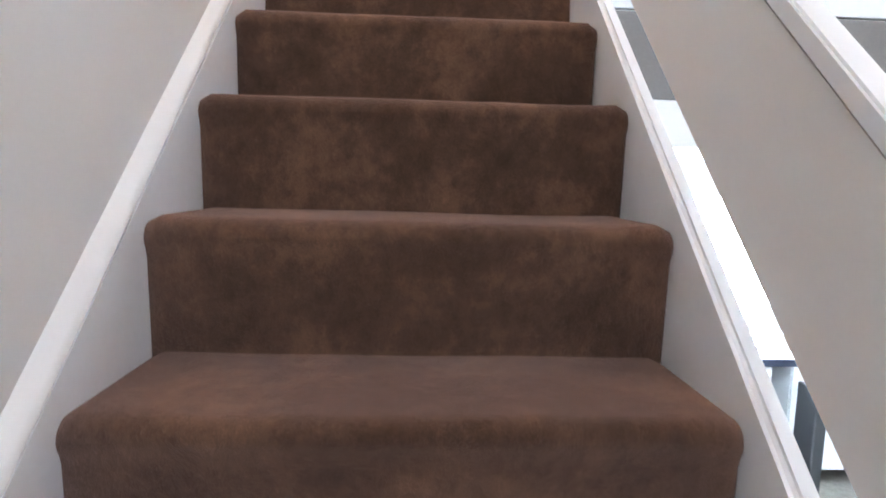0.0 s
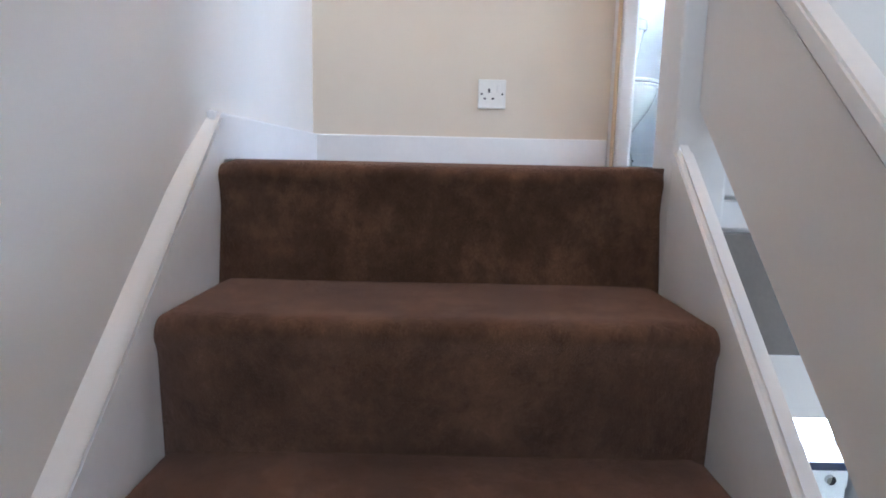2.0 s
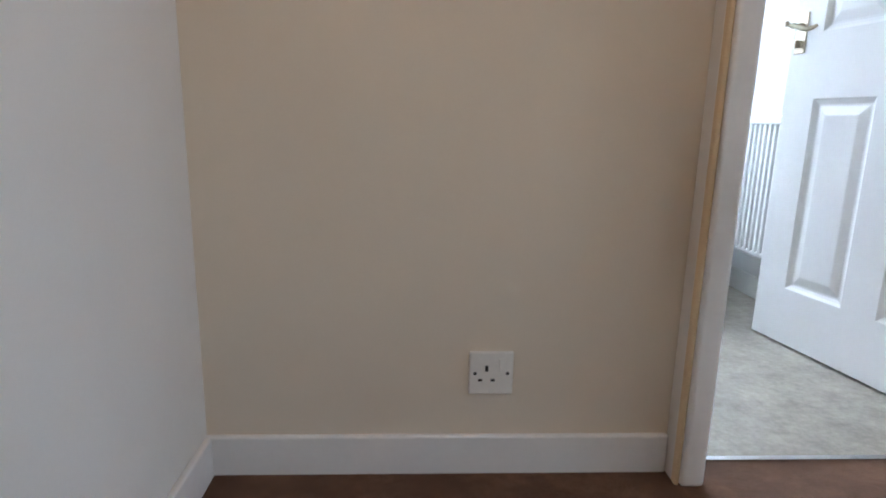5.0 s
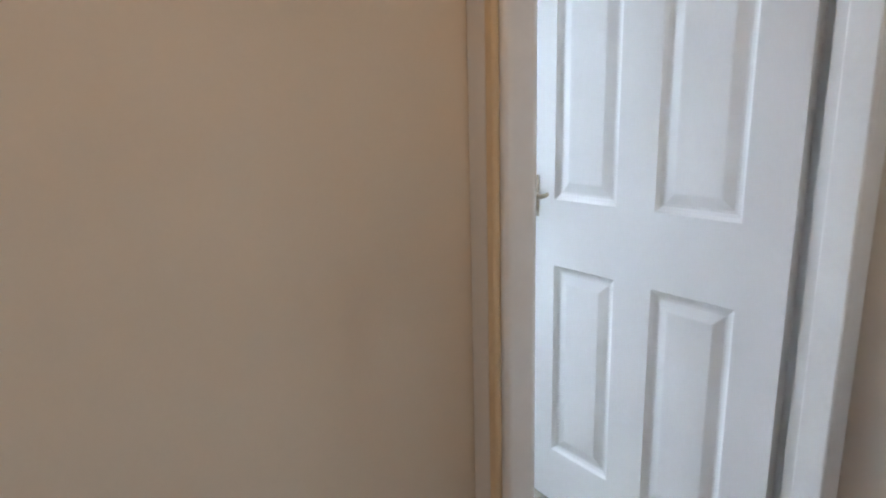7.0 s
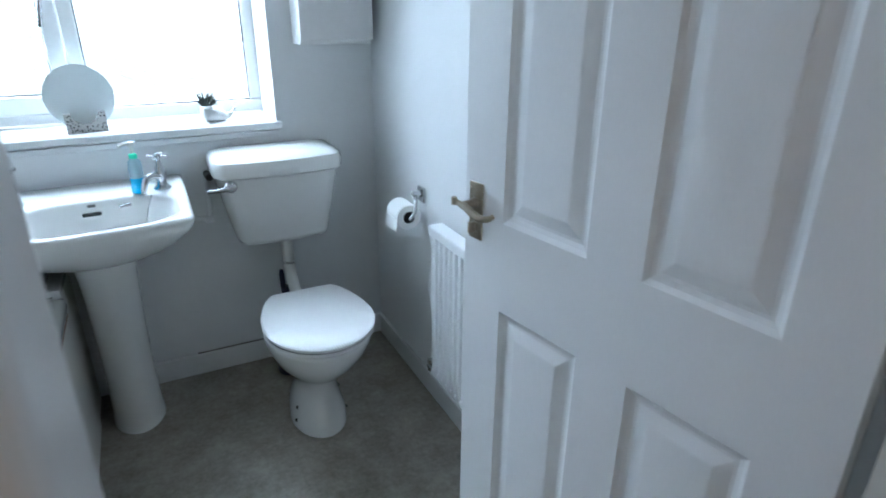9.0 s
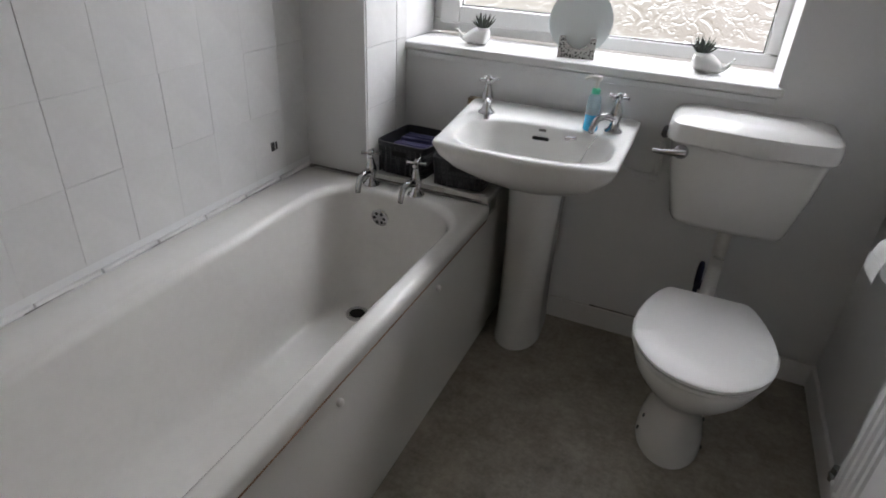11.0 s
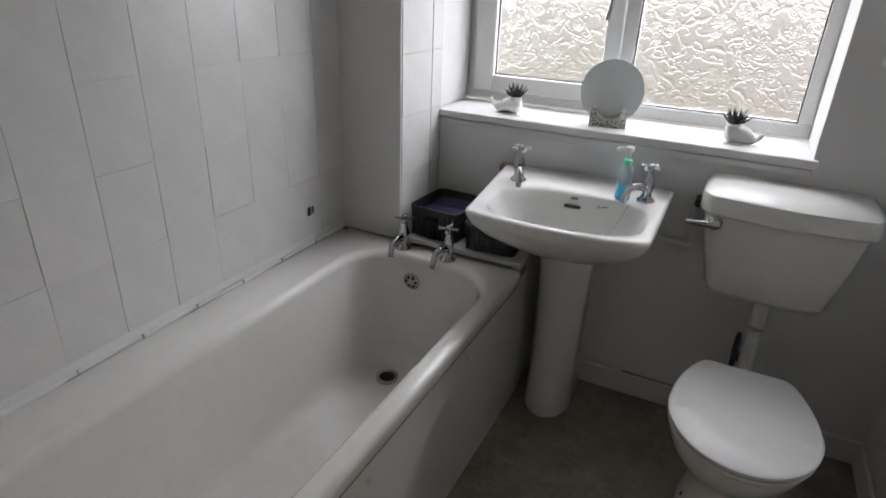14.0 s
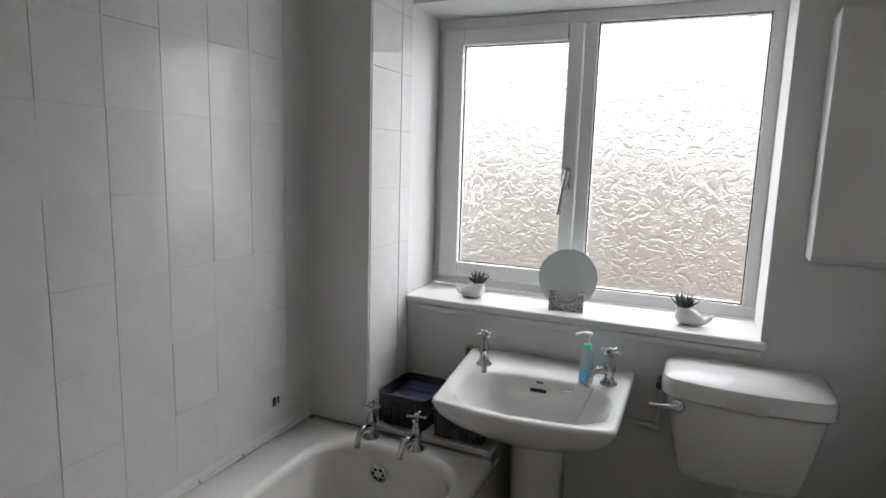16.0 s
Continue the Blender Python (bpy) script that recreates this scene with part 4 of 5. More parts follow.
# ---- basin ----
def basin():
    o = thing("wash_basin", "white ceramic pedestal basin with two chrome taps", "basin", (0.805, 2.52, 0.0), 3.0)
    n = 72

    def outline(hx_front, hx_back, yf, yb, z, bow, r=0.05):
        """Front bowed forwards, straight back, rounded corners."""
        pts = []
        k1, k2 = 0.09, 0.10
        flat = [(1, -(1 - k2) + (1 - k2) * 2 * i / 12) for i in range(12)]
        curve = [(1 - k1 + k1 * math.cos(radians(15 * i)), 1 - k2 + k2 * math.sin(radians(15 * i))) for i in range(6)]
        top = [(1 - k1 - (1 - k1) * 2 * i / 12, 1) for i in range(12)]
        ring = flat[6:] + curve + top + [(-v, u) for u, v in curve] + [(-u, -v) for u, v in flat] + [(-u, -v) for u, v in curve] + [(-u, -v) for u, v in top] + [(v, -u) for u, v in curve] + flat[:6]
        for u, v in ring:
            t = (v + 1) / 2
            hx = hx_front + (hx_back - hx_front) * t
            y = yf + (yb - yf) * t - bow * (1 - u * u) * (1 - t)
            zz = z + (0.014 * max(0.0, t - 0.2) if z > 0.77 else 0)
            pts.append((u * hx, y, zz))
        return pts

    def bowl(hx, hy, cy, z, power=3.0):
        return squircle(0.005, cy, hx, hy, z, power, n)
    rings = [[(0.085 * math.cos(2 * math.pi * i / n), 0.03 + 0.08 * math.sin(2 * math.pi * i / n), 0.615) for i in range(n)],
             outline(0.115, 0.13, -0.05, 0.14, 0.628, 0.03), outline(0.155, 0.185, -0.105, 0.19, 0.660, 0.035), outline(0.205, 0.235, -0.165, 0.225, 0.705, 0.036),
             outline(0.240, 0.266, -0.202, 0.242, 0.746, 0.036), outline(0.253, 0.278, -0.217, 0.248, 0.778, 0.036), outline(0.250, 0.276, -0.213, 0.246, 0.788, 0.036), outline(0.242, 0.268, -0.204, 0.240, 0.791, 0.034),
             bowl(0.228, 0.158, -0.062, 0.789, 3.2), bowl(0.220, 0.150, -0.062, 0.780, 3.0), bowl(0.208, 0.140, -0.058, 0.752, 2.8), bowl(0.185, 0.122, -0.050, 0.705, 2.6), bowl(0.145, 0.095, -0.045, 0.665, 2.4), bowl(0.09, 0.06, -0.04, 0.648, 2.2), bowl(0.025, 0.025, -0.04, 0.644, 2.0)]
    part("bowl", loft(rings), CERAMIC, o, smooth=65)
    ped = []
    for z, hx, yf in ((0.0, 0.083, -0.025), (0.02, 0.082, -0.024), (0.05, 0.079, -0.020), (0.2, 0.076, -0.010), (0.4, 0.079, 0.0), (0.55, 0.086, 0.004), (0.64, 0.098, -0.006)):
        ring = []
        for i in range(28):
            a = math.pi + math.pi * i / 27
            ring.append((hx * math.cos(a), 0.10 + (0.10 - yf) * math.sin(a), z))
        ring += [(hx * 0.98, 0.22, z), (-hx * 0.98, 0.22, z)]
        ped.append(ring)
    part("pedestal", loft(ped), CERAMIC, o, smooth=50)
    part("overflow_slot", box(-0.030, 0.072, 0.742, 0.022, 0.090, 0.752, 0.004), BLACK, o, "dark overflow slot")
    part("maker_mark", box(-0.012, 0.083, 0.768, 0.010, 0.092, 0.776, 0.001), CAULK, o, "small grey printed mark")
    part("plug_hole", lathe([(0.022, 0), (0.022, 0.003), (0.014, 0.001)], 20, pose(0.005, -0.04, 0.645)), CHROME, o)
    part("chain_stay", rod((0.072, 0.070, 0.762), (0.105, 0.066, 0.768), 0.005), CHROME, o, "small dull chain stay")
    ch = bent([(0.165, 0.060, 0.788), (0.150, 0.03, 0.76), (0.125, -0.02, 0.70), (0.09, -0.05, 0.664)], 10)
    part("plug_chain", tube(ch, 0.0016, 6), CHROME, o, "thin hanging plug chain")


basin()
pillar_tap("basin_tap", 0.606, 2.622, 0.794, 20, "chrome crosshead tap on the basin", 1.1)
pillar_tap("basin_tap", 1.003, 2.640, 0.794, -42, "chrome crosshead tap on the basin", 1.1)


def soap():
    o = thing("soap_dispenser", "clear pump bottle half full of blue soap", "soap bottle", (0.936, 2.628, 0.790), 20)
    part("liquid", lathe([(0.020, 0.001), (0.022, 0.006), (0.0205, 0.05)], 24), SOAPBLUE, o, "bright blue liquid soap", smooth=60)
    part("bottle", lathe([(0.0207, 0.050), (0.0205, 0.085), (0.019, 0.100), (0.012, 0.108), (0.012, 0.112)], 24), SOAPCLEAR, o, smooth=60)
    part("collar", lathe([(0.0125, 0.110), (0.0125, 0.122), (0.009, 0.125)], 20), GREEN, o, "green collar", smooth=40)
    b = lathe([(0.005, 0.126), (0.005, 0.146), (0.011, 0.148), (0.012, 0.160), (0.004, 0.162)], 16)
    tube(bent([(0, 0, 0.155), (-0.02, 0, 0.156), (-0.038, 0, 0.150)], 5), 0.005, 10, b)
    part("pump", b, PLASTICWHITE, o, "white pump head", smooth=60)


soap()


# ---- toilet ----
def toilet():
    cx = 1.364
    o = thing("toilet", "white ceramic toilet with closed seat lid", "toilet", (cx, 0, 0))
    n = 56

    def egg(hx, yf, yb, z, flat=0.0):
        """Rounded front at yf, squarer back at yb."""
        ym = yf + (yb - yf) * 0.48
        pts = []
        for i in range(n):
            a = 2 * math.pi * i / n
            c, s = math.cos(a), math.sin(a)
            if s < 0:
                pts.append((hx * c, ym + (ym - yf) * s, z))
            else:
                u = math.copysign(abs(c) ** (1 - flat), c)
                pts.append((hx * (1 - 0.34 * flat * s) * u, ym + (yb - ym) * s ** (1 - 0.45 * flat), z))
        return pts
    rings = [egg(0.094, 2.195, 2.50, 0.0, 0.4), egg(0.094, 2.195, 2.50, 0.008, 0.4), egg(0.090, 2.20, 2.50, 0.05, 0.4), egg(0.078, 2.222, 2.49, 0.095, 0.4), egg(0.072, 2.232, 2.48, 0.14, 0.4), egg(0.078, 2.215, 2.47, 0.19, 0.4),
             egg(0.105, 2.155, 2.46, 0.245, 0.4), egg(0.135, 2.095, 2.455, 0.30, 0.4), egg(0.155, 2.05, 2.45, 0.355, 0.4), egg(0.163, 2.03, 2.45, 0.395, 0.4), egg(0.164, 2.028, 2.45, 0.41, 0.4), egg(0.158, 2.036, 2.445, 0.416, 0.4)]
    part("pan", loft(rings), CERAMIC, o, smooth=60)
    part("seat_ring", loft([egg(0.168, 2.022, 2.42, z, 0.5) if 0.418 < z < 0.428 else egg(0.163, 2.03, 2.42, z, 0.5) for z in (0.416, 0.419, 0.427, 0.430)]), SEATWHITE, o, smooth=50)
    # Dark layer between seat and lid paints in the shade of the gap.
    part("seat_gap_shade", loft([egg(0.1665, 2.0235, 2.415, z, 0.5) for z in (0.4295, 0.4345)]), DARKRUB, o, "thin dark layer for the shade under the lid")
    part("lid", loft([egg(0.166, 2.020, 2.422, 0.433, 0.9), egg(0.170, 2.016, 2.424, 0.437, 0.9), egg(0.170, 2.016, 2.424, 0.444, 0.9), egg(0.164, 2.024, 2.42, 0.450, 0.9), egg(0.10, 2.10, 2.37, 0.4525, 0.9)]), SEATWHITE, o, "closed white seat lid", smooth=40)
    for x in (-0.075, 0.075):
        part("seat_hinge", rod((x - 0.018, 2.428, 0.430), (x + 0.018, 2.428, 0.430), 0.009), SEATWHITE, o, smooth=40)
    for x, y, z, ry in ((-0.0865, 2.285, 0.035, -75), (-0.079, 2.285, 0.085, -75), (0.0865, 2.285, 0.035, 75), (0.077, 2.33, 0.10, 75)):
        part("screw_cap", lathe([(0.0065, 0), (0.0055, 0.004), (0.002, 0.005)], 10, pose(x, y, z, 0, ry)), DARKRUB, o, "dark screw cap")
    part("soil_pipe", rod((0, 2.42, 0.11), (0, 2.775, 0.13), 0.052, 20), CERAMIC, o, smooth=60)
    part("flush_pipe", tube(bent([(0.02, 2.69, 0.565), (0.02, 2.69, 0.45), (0.02, 2.67, 0.40), (0.01, 2.58, 0.385), (0.0, 2.44, 0.375)], 6), 0.021, 14), PLASTICWHITE, o, "white plastic flush pipe", smooth=60)

    c = thing("toilet_cistern", "white ceramic cistern with a chrome lever on the wall", "cistern", (1.374, 2.785, 0.0))

    def tank(hx, d, z, bow):
        pts = []
        m = 40
        for i in range(m + 1):
            u = -1 + 2 * i / m
            edge = max(0.0, (abs(u) - 0.86) / 0.14)
            pts.append((u * hx, -d - bow * (1 - u * u) + 0.04 * edge ** 2.2, z))
        return pts + [(hx, -0.004, z), (-hx, -0.004, z)]
    part("tank", loft([tank(0.145, 0.135, 0.552, 0.02), tank(0.157, 0.150, 0.558, 0.022), tank(0.164, 0.157, 0.575, 0.024), tank(0.190, 0.172, 0.70, 0.026), tank(0.207, 0.180, 0.806, 0.028)]), CERAMIC, c, smooth=45)
    part("cistern_lid", loft([tank(0.216, 0.188, 0.806, 0.03), tank(0.220, 0.193, 0.812, 0.03), tank(0.220, 0.193, 0.845, 0.03), tank(0.216, 0.188, 0.860, 0.03), tank(0.200, 0.165, 0.872, 0.03), tank(0.15, 0.12, 0.878, 0.02)]), CERAMIC, c, smooth=40)
    b = lathe([(0.020, 0), (0.021, 0.006), (0.014, 0.012), (0.008, 0.018), (0.008, 0.024)], 20, pose(-0.172, -0.196, 0.785, 90))
    p = [(-0.160, -0.222, 0.788), (-0.185, -0.224, 0.786), (-0.215, -0.222, 0.783), (-0.245, -0.214, 0.781)]
    l = bent(p, 6)
    tube(l, [0.0115 - 0.0055 * k / (len(l) - 1) for k in range(len(l))], 12, b)
    part("flush_lever", b, CHROME, c, "chrome flush lever", smooth=60)
    f = thing("supply_pipe", "painted water pipe with a valve between basin and cistern", "pipe", (0, 0, 0))
    part("run", tube(bent([(1.145, 2.765, 0.80), (1.145, 2.765, 0.70), (1.140, 2.765, 0.645), (1.110, 2.765, 0.635), (1.02, 2.765, 0.645), (0.95, 2.765, 0.66)], 6), 0.0085, 12), BATHWHITE, f, smooth=60)
    part("elbow", rod((1.150, 2.765, 0.63), (1.122, 2.765, 0.63), 0.014), BATHWHITE, f, smooth=40)
    v = part("valve", rod((1.00, 2.765, 0.648), (1.045, 2.765, 0.642), 0.013), BATHWHITE, f, smooth=40)
    part("valve_screw", rod((1.022, 2.752, 0.646), (1.022, 2.748, 0.646), 0.004), DARKRUB, v)
    part("ball_valve", rod((1.148, 2.76, 0.795), (1.148, 2.68, 0.80), 0.012), DARKRUB, f, "dark valve tail at the cistern", smooth=40)

    br = thing("toilet_brush", "navy plastic toilet brush in its holder", "toilet brush", (1.345, 2.655, 0.0))
    part("holder", lathe([(0.05, 0.0), (0.052, 0.01), (0.046, 0.12), (0.048, 0.125), (0.043, 0.125), (0.043, 0.02)], 24), BRISTLE, br, smooth=40)
    part("handle", tube(bent([(0.0, -0.005, 0.08), (0.0, -0.008, 0.25), (0.0, -0.010, 0.33), (-0.001, -0.010, 0.435)], 6), [0.006] * 9 + [0.008] * 5 + [0.010] * 4 + [0.007], 12), BRISTLE, br, smooth=60)
    part("guard", lathe([(0.005, 0.385), (0.03, 0.388), (0.03, 0.393), (0.005, 0.396)], 20, pose(0.02, -0.02, -0.03)), BRISTLE, br)


toilet()


# ---- right wall ----
def roll_holder():
    o = thing("toilet_roll_holder", "chrome wall holder with a curved arm", "holder", (1.779, 2.336, 0.753))
    part("plate", box(-0.010, -0.024, -0.026, 0.0, 0.024, 0.026, 0.003), CHROME, o)
    part("boss", lathe([(0.013, 0), (0.010, 0.02), (0.012, 0.03), (0.005, 0.034)], 14, pose(-0.008, 0, 0.004, 0, -90)), CHROME, o, smooth=50)
    part("arm", tube(bent([(-0.03, -0.004, 0.0), (-0.040, -0.03, -0.012), (-0.058, -0.060, -0.038), (-0.075, -0.065, -0.055), (-0.071, -0.05, -0.058), (-0.071, 0.05, -0.058)], 7), 0.0062, 12), CHROME, o, smooth=60)
    r = thing("toilet_roll", "white toilet paper roll on the chrome arm", "toilet roll", (1.708, 2.337, 0.695))
    part("paper", lathe([(0.020, -0.047), (0.041, -0.047), (0.0425, -0.044), (0.0425, 0.044), (0.041, 0.047), (0.020, 0.047)], 36, pose(0, 0, 0, 90)), PAPER, r, smooth=40)
    part("core", lathe([(0.0202, -0.0475), (0.0202, 0.0475)], 24, pose(0, 0, 0, 90)), DARKRUB, r, "dark cardboard core")
    part("hanging_sheet", loft([[(-0.0420 - 0.001 * k, y, -0.004 - 0.014 * k) for y in (-0.047, 0.047)] + [(-0.0428 - 0.001 * k, y, -0.004 - 0.014 * k) for y in (0.047, -0.047)] for k in range(4)]), PAPER, r)


roll_holder()


def radiator():
    o = thing("radiator", "white ribbed panel radiator on the wall", "radiator", (0, 0, 0))
    y0, y1, z0, z1 = 1.28, 2.135, 0.185, 0.722
    pts = []
    m = 26
    step = (y1 - y0 - 0.03) / m
    pts.append((1.716, y0))
    for k in range(m):
        a = y0 + 0.015 + k * step
        pts += [(1.716, a), (1.708, a + step * 0.18), (1.708, a + step * 0.62), (1.716, a + step * 0.8)]
    pts.append((1.716, y1))
    ring = pts + [(1.730, y1), (1.730, y0)]
    part("panel", loft([[(x, y, z0 + 0.012) for x, y in ring], [(x, y, z1 - 0.03) for x, y in ring]]), RADWHITE, o)
    part("top_rail", box(1.702, y0, z1 - 0.032, 1.752, y1, z1, 0.006), RADWHITE, o)
    part("bottom_rail", box(1.708, y0, z0, 1.734, y1, z0 + 0.024, 0.008), RADWHITE, o)
    for y in (1.5, 1.95):
        part("bracket", box(1.730, y, 0.4, 1.779, y + 0.03, 0.6, 0.002), RADWHITE, o)
    b = rod((1.722, 2.134, 0.196), (1.722, 2.165, 0.196), 0.012)
    rod((1.722, 2.160, 0.18), (1.722, 2.160, 0.222), 0.010, bm=b)
    v = part("valve", b, CHROME, o, "chrome radiator valve", smooth=50)
    part("tail_pipe", rod((1.722, 2.160, 0.196), (1.779, 2.160, 0.196), 0.0075), RADWHITE, o, smooth=60)


radiator()


def cabinet():
    o = thing("wall_cabinet", "plain white bathroom wall cabinet", "cabinet", (0, 0, 0))
    part("body", box(1.492, 2.676, 1.215, 1.742, 2.784, 1.86, 0.002), GLOSS, o)
    part("door", box(1.490, 2.657, 1.228, 1.744, 2.675, 1.86, 0.003), GLOSS, o)


cabinet()


# ---- window sill ornaments ----
def whale_planter(x, y, rz):
    o = thing("whale_planter", "white ceramic whale planter with a small succulent", "planter", (x, y, 0.952), rz, "planters on the sill")
    spine = bent([(-0.040, 0, 0.024), (-0.018, 0, 0.029), (0.008, 0, 0.027), (0.030, 0, 0.020), (0.046, 0, 0.017), (0.058, 0, 0.022), (0.067, 0, 0.034)], 5)
    k = len(spine) - 1
    radii = [0.010, 0.020, 0.026, 0.029, 0.030, 0.030, 0.030, 0.030, 0.030, 0.029, 0.0285, 0.028, 0.027, 0.026, 0.024, 0.022, 0.020, 0.018, 0.016, 0.014, 0.012, 0.0105, 0.0095, 0.0085, 0.0080, 0.0075, 0.007, 0.007, 0.0065, 0.006, 0.005]
    radii = [min(r, max(spine[i].z - 0.0005, 0.004)) for i, r in enumerate(radii[:k + 1])]
    b = tube(spine, radii, 18)
    lathe([(0.019, 0.036), (0.0205, 0.056), (0.0215, 0.058), (0.018, 0.058), (0.017, 0.052)], 20, pose(-0.018, 0, 0), b)
    part("body", b, CERAMIC, o, smooth=70)
    for s in (-1, 1):
        f = loft([[(0.064, 0.0, 0.030), (0.070, 0.0, 0.036), (0.066, 0.0, 0.038)], [(0.070, s * 0.010, 0.042), (0.077, s * 0.010, 0.045), (0.072, s * 0.010, 0.048)], [(0.078, s * 0.017, 0.046), (0.080, s * 0.017, 0.047), (0.078, s * 0.017, 0.048)]])
        part("tail_fin", f, CERAMIC, o, smooth=60)
    for i in range(22):
        a, tilt = i * 2.4, 0.12 + 0.95 * (i / 22)
        L = 0.042 + 0.010 * random.random()
        d = Vector((math.cos(a) * math.sin(tilt), math.sin(a) * math.sin(tilt), math.cos(tilt)))
        base = Vector((-0.018, 0, 0.052)) + 0.006 * Vector((math.cos(a), math.sin(a), 0))
        part("leaf", tube([base, base + d * L * 0.45, base + d * L * 0.8 + Vector((0, 0, 0.002)), base + d * L + Vector((0, 0, 0.005))], [0.0030, 0.0034, 0.0020, 0.0004], 6), LEAF, o, smooth=60)
    return o


whale_planter(0.470, 2.862, 180)
whale_planter(1.208, 2.868, 0)


def round_mirror():
    o = thing("round_mirror", "round frameless mirror in a speckled stone holder", "mirror", (0.816, 2.852, 0.952), 10)
    g = lathe([(0.098, -0.003), (0.101, -0.002), (0.101, 0.002), (0.098, 0.003)], 56, pose(0, 0.008, 0.112, 90))
    bmesh.ops.rotate(g, cent=(0, 0.0, 0.0), matrix=Matrix.Rotation(radians(-11), 3, "X"), verts=g.verts)
    part("disc", g, MIRROR, o, smooth=30)
    rim = [(-0.058, 0.0), (0.058, 0.0), (0.058, 0.062), (0.040, 0.062)] + [(0.040 * math.cos(radians(a)), 0.062 - 0.036 * math.sin(radians(a))) for a in range(15, 180, 15)] + [(-0.040, 0.062), (-0.058, 0.062)]
    b = loft([[(x, -0.020, z) for x, z in rim], [(x, 0.030, z) for x, z in rim]])
    part("holder", b, TERRAZZO, o, "black and grey speckled stone holder")


round_mirror()


# ---- landing details ----
def socket():
    o = thing("wall_socket", "white single switched wall socket", "socket", (0.5415, 0.815, 0.2115), kind="")
    part("plate", box(-0.042, -0.009, -0.043, 0.042, 0.0, 0.043, 0.003), PLASTICWHITE, o)
    part("switch", box(0.014, -0.0125, 0.004, 0.026, -0.008, 0.030, 0.002), PLASTICWHITE, o, "small rocker switch")
    part("earth_slot", box(-0.012, -0.0096, 0.004, -0.006, -0.0088, 0.016, 0.0002), BLACK, o)
    for x in (-0.021, 0.003):
        part("pin_slot", box(x - 0.004, -0.0096, -0.016, x + 0.004, -0.0088, -0.011, 0.0002), BLACK, o)
    for x in (-0.031, 0.031):
        part("screw", lathe([(0.0035, 0), (0.003, 0.001)], 10, pose(x, -0.009, 0.0, 90)), DARKRUB, o)


socket()


# Unseen fitting, made up to go with the added warm landing light.
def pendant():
    p = thing("added_pendant", "made-up white ceiling rose, cord and bulb holder for the added light", "lamp", (0.42, 0.05, 2.4))
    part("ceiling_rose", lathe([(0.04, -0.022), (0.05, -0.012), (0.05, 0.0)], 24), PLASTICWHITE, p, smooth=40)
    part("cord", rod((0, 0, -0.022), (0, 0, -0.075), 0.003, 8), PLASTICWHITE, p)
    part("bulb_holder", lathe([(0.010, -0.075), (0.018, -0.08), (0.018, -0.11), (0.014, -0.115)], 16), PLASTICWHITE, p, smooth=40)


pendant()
o = solid("wall_mark", box(0.0003, 2.30, 0.648, 0.006, 2.312, 0.676), DARKRUB, "dark hole left in a wall tile", "mark", "structure")
solid("wall_mark_edge", box(0.0003, 2.322, 0.650, 0.0055, 2.327, 0.674), DARKRUB, "dark scratch on a wall tile", "mark", "structure")


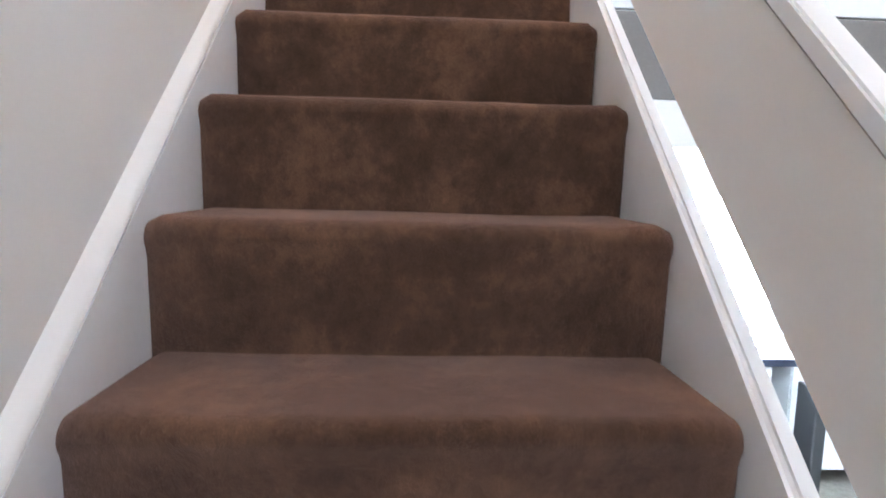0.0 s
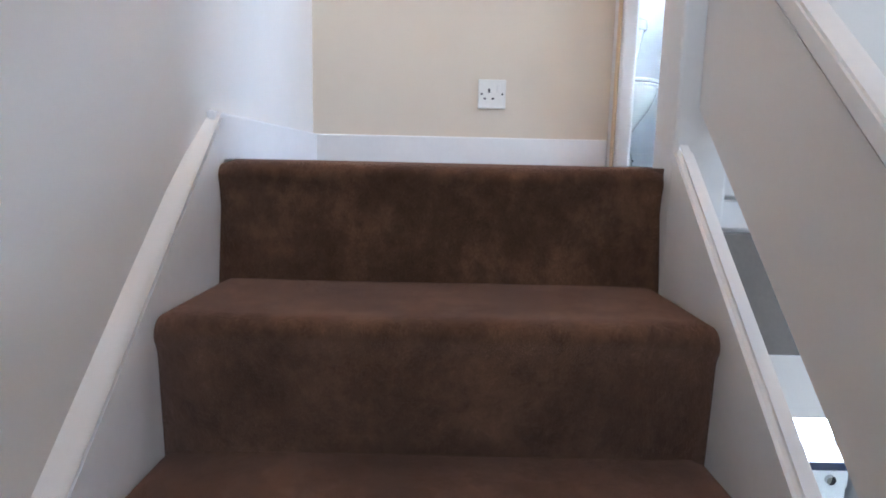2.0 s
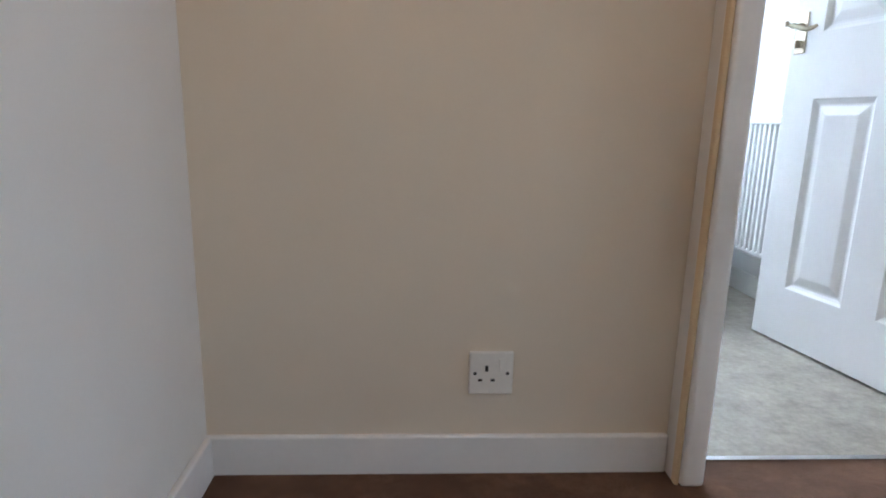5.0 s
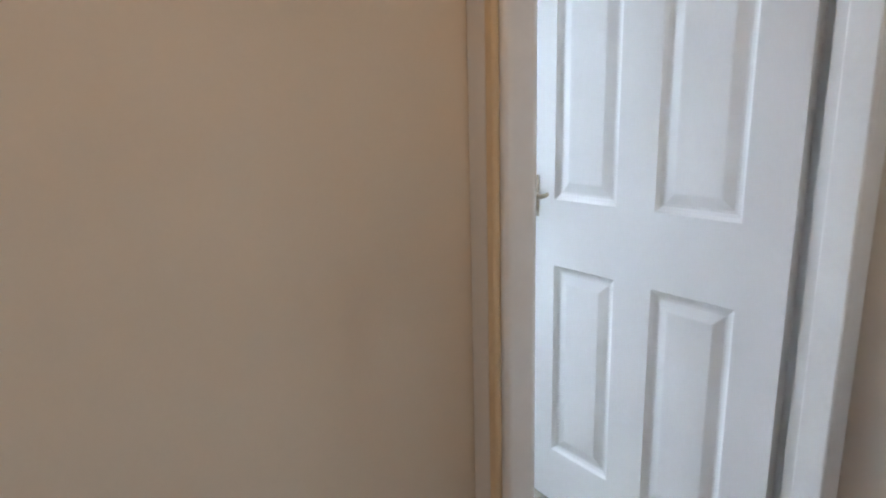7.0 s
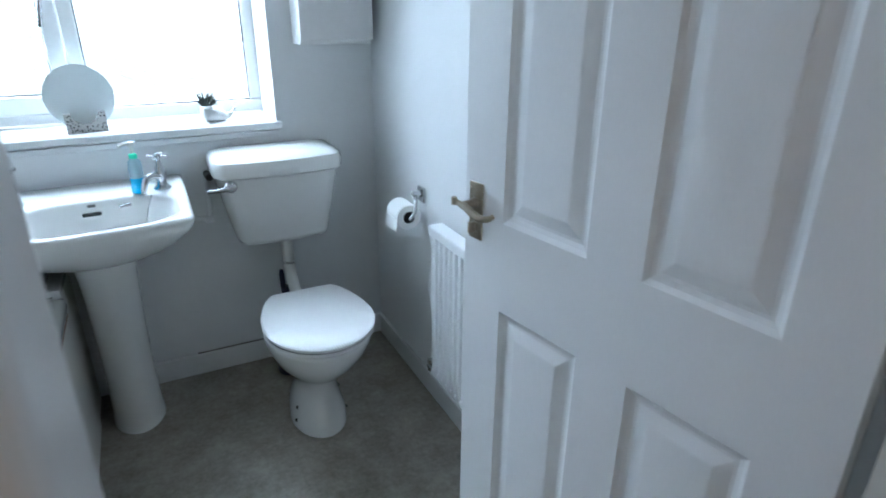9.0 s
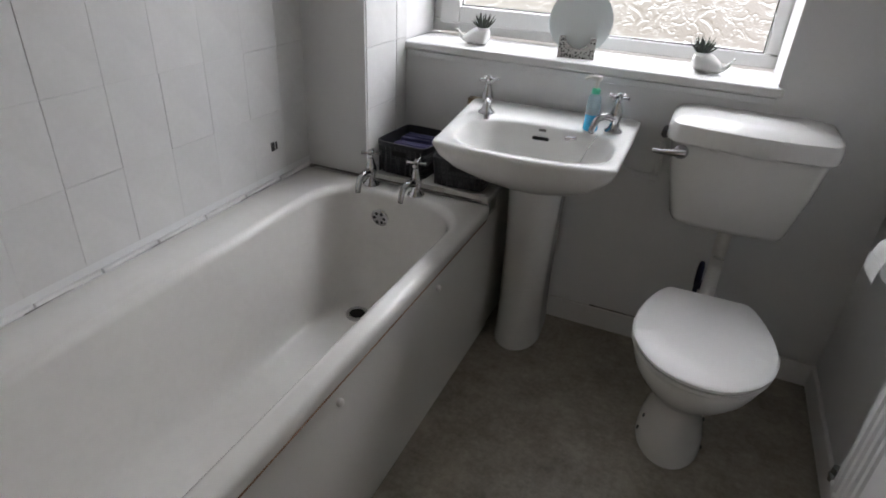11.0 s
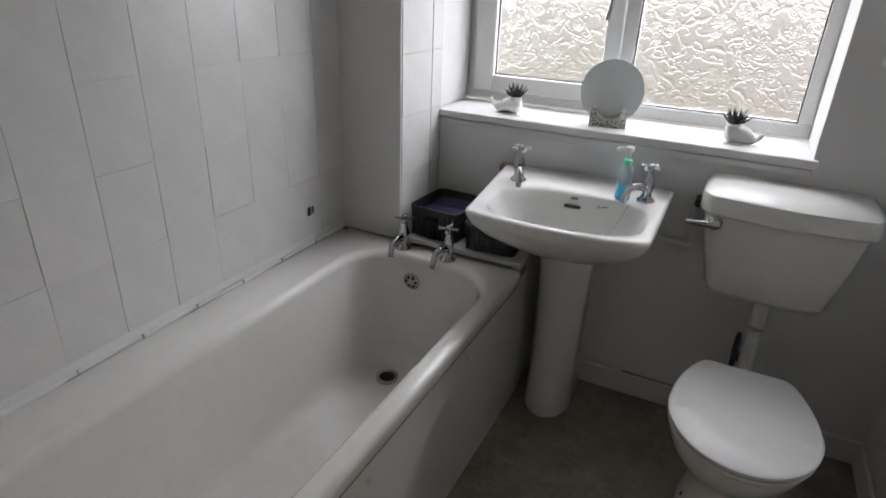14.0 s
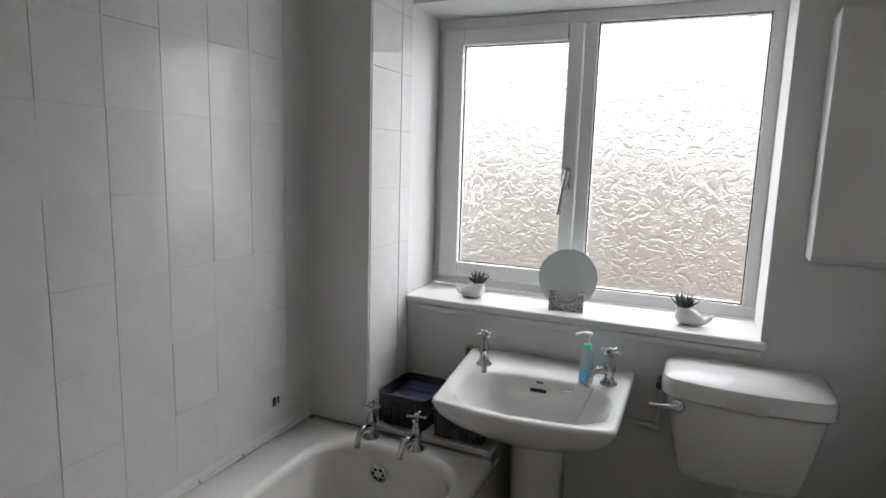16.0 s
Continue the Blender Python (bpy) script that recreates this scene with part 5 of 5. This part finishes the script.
# ---- kitchen seen below through the balustrade ----
def kitchen():
    w = thing("washing_machine", "white front-loading washing machine under the worktop", "washing machine", (2.55, 2.25, LOW))
    part("cabinet", box(-0.3, 0, 0.01, 0.3, 0.58, 0.85, 0.01), APPLIANCE, w)
    part("display", box(-0.05, -0.004, 0.775, 0.11, 0.002, 0.82, 0.002), DARKRUB, w, "dark display panel")
    part("control_panel", box(-0.3, -0.006, 0.74, 0.3, -0.0005, 0.845, 0.002), APPLIANCE, w)
    part("dial", lathe([(0.03, 0), (0.028, 0.02), (0.01, 0.022)], 24, pose(0.19, -0.006, 0.79, 90)), CHROME, w, smooth=40)
    part("door_ring", lathe([(0.20, 0), (0.205, 0.02), (0.17, 0.035), (0.15, 0.02)], 40, pose(0, -0.001, 0.42, 90)), CHROME, w, smooth=50)
    part("door_glass", lathe([(0.15, 0.005), (0.12, 0.03), (0.03, 0.04)], 36, pose(0, -0.001, 0.42, 90)), DARKRUB, w, smooth=60)
    t = thing("kitchen_worktop", "pale kitchen worktop with a dark front edge", "worktop", (0, 0, 0))
    part("top", box(1.2, 2.22, LOW + 0.88, 4.4, 3.09, LOW + 0.915, 0.003), WORKTOP, t)
    part("front_edge", box(1.2, 2.205, LOW + 0.865, 4.4, 2.219, LOW + 0.915, 0.003), DARKEDGE, t, "dark edging strip")
    for x in (1.3, 3.0, 3.6):
        c = thing("kitchen_base_unit", "white kitchen base unit under the worktop", "cabinet", (x, 2.25, LOW), group="kitchen base units")
        part("body", box(0, 0.02, 0.1, 0.58, 0.6, 0.86), APPLIANCE, c)
        part("door", box(0.005, 0, 0.11, 0.575, 0.019, 0.85, 0.003), APPLIANCE, c)
        part("handle", rod((0.05, -0.02, 0.76), (0.05, -0.02, 0.64), 0.006), CHROME, c)
    r = thing("dish_rack", "metal dish rack with bowls on the worktop", "dish rack", (2.6, 2.55, LOW + 0.915))
    for k in range(9):
        part("wire", rod((-0.24 + k * 0.06, -0.14, 0.01), (-0.24 + k * 0.06, 0.14, 0.10), 0.004, 6), CHROME, r)
    part("frame", tube([(-0.26, -0.15, 0.012), (0.26, -0.15, 0.012), (0.26, 0.15, 0.012), (-0.26, 0.15, 0.012), (-0.26, -0.15, 0.012)], 0.006, 8), CHROME, r)
    s = thing("kitchen_sink", "stainless kitchen sink bowl set in the worktop", "sink", (3.1, 2.62, LOW + 0.915))
    part("rim", box(-0.25, -0.2, 0.0, 0.25, 0.2, 0.006, 0.002), CHROME, s)
    tb = thing("storage_bin", "dark slim bin beside the washing machine", "bin", (2.99, 2.02, LOW))
    part("body", box(-0.04, -0.1, 0, 0.04, 0.1, 0.8, 0.01), DARKRUB, tb)


kitchen()


# ---- side room floor boards ----
def boards():
    f = solid("floor_side_room", box(1.87, -1.5, -0.06, 4.3, 2.3, -0.022), BOARD, "bare worn wooden floor boards", "floor", "structure")
    proto = mesh_of("floorboard", box(-1.22, -0.068, 0, 1.22, 0.068, 0.02, 0.002, 1), BOARD)
    for k in range(27):
        o = new("floorboard", proto)
        o.matrix_basis = pose(3.09, -1.43 + k * 0.1405, -0.022 + 0.002 * random.random(), 0, 0, 0)
        o.parent = f


boards()


# ---- wall tiles ----
def tiles():
    random.seed(5)
    proto = mesh_of("wall_tile", box(-0.002, -0.0741, -0.0965, 0.0020, 0.0741, 0.0965, 0.0009, 2), TILEWHITE)
    tight = mesh_of("filled_tile", box(-0.002, -0.0745, -0.09722, 0.0018, 0.0745, 0.09722, 0.0005, 1), TILEWHITE)
    smothered = mesh_of("painted_tile", box(-0.002, -0.07498, -0.09722, 0.0018, 0.07498, 0.09722, 0.0002, 1), TILEWHITE)
    for c in range(11):
        for r in range(9):
            y, z = 2.145 + 0.15 * (c - 8), 0.672 + 0.1945 * r
            if z > 2.3:
                continue
            chance = random.random()
            o = new("wall_tile", smothered if (c >= 7 and r < 3 and chance < 0.8) or chance < 0.12 else tight if chance < 0.68 else proto)
            o.matrix_basis = pose(0.0 + 0.0006 * random.random(), y, z, 0, 0.2 * random.uniform(-1, 1), 0.2 * random.uniform(-1, 1))
            o.parent = WALL_BATH_LEFT
    cut = mesh_of("cut_tile", box(-0.002, -0.064, -0.0969, 0.0018, 0.064, 0.0969, 0.0007, 1), TILEWHITE)
    for r in range(9):
        o = new("wall_tile", cut)
        o.matrix_basis = pose(0.0003, 2.435 - 0.15 + 0.15, 0.672 + 0.1945 * r, 0, 0.2 * random.uniform(-1, 1), 0)
        o.parent = WALL_BATH_LEFT
    side = mesh_of("boxing_tile", box(-0.002, -0.0967, -0.0969, 0.002, 0.0967, 0.0969, 0.0007, 1), TILEWHITE)
    slim = mesh_of("slim_tile", box(-0.002, -0.036, -0.0969, 0.002, 0.036, 0.0969, 0.0007, 1), TILEWHITE)
    for r in range(9):
        for m, y in ((side, 2.604), (slim, 2.742)):
            o = new("wall_tile", m)
            o.matrix_basis = pose(0.2355, y, 0.672 + 0.1945 * r, 0, 0.2 * random.uniform(-1, 1), 0.2 * random.uniform(-1, 1))
            o.parent = NIB


tiles()
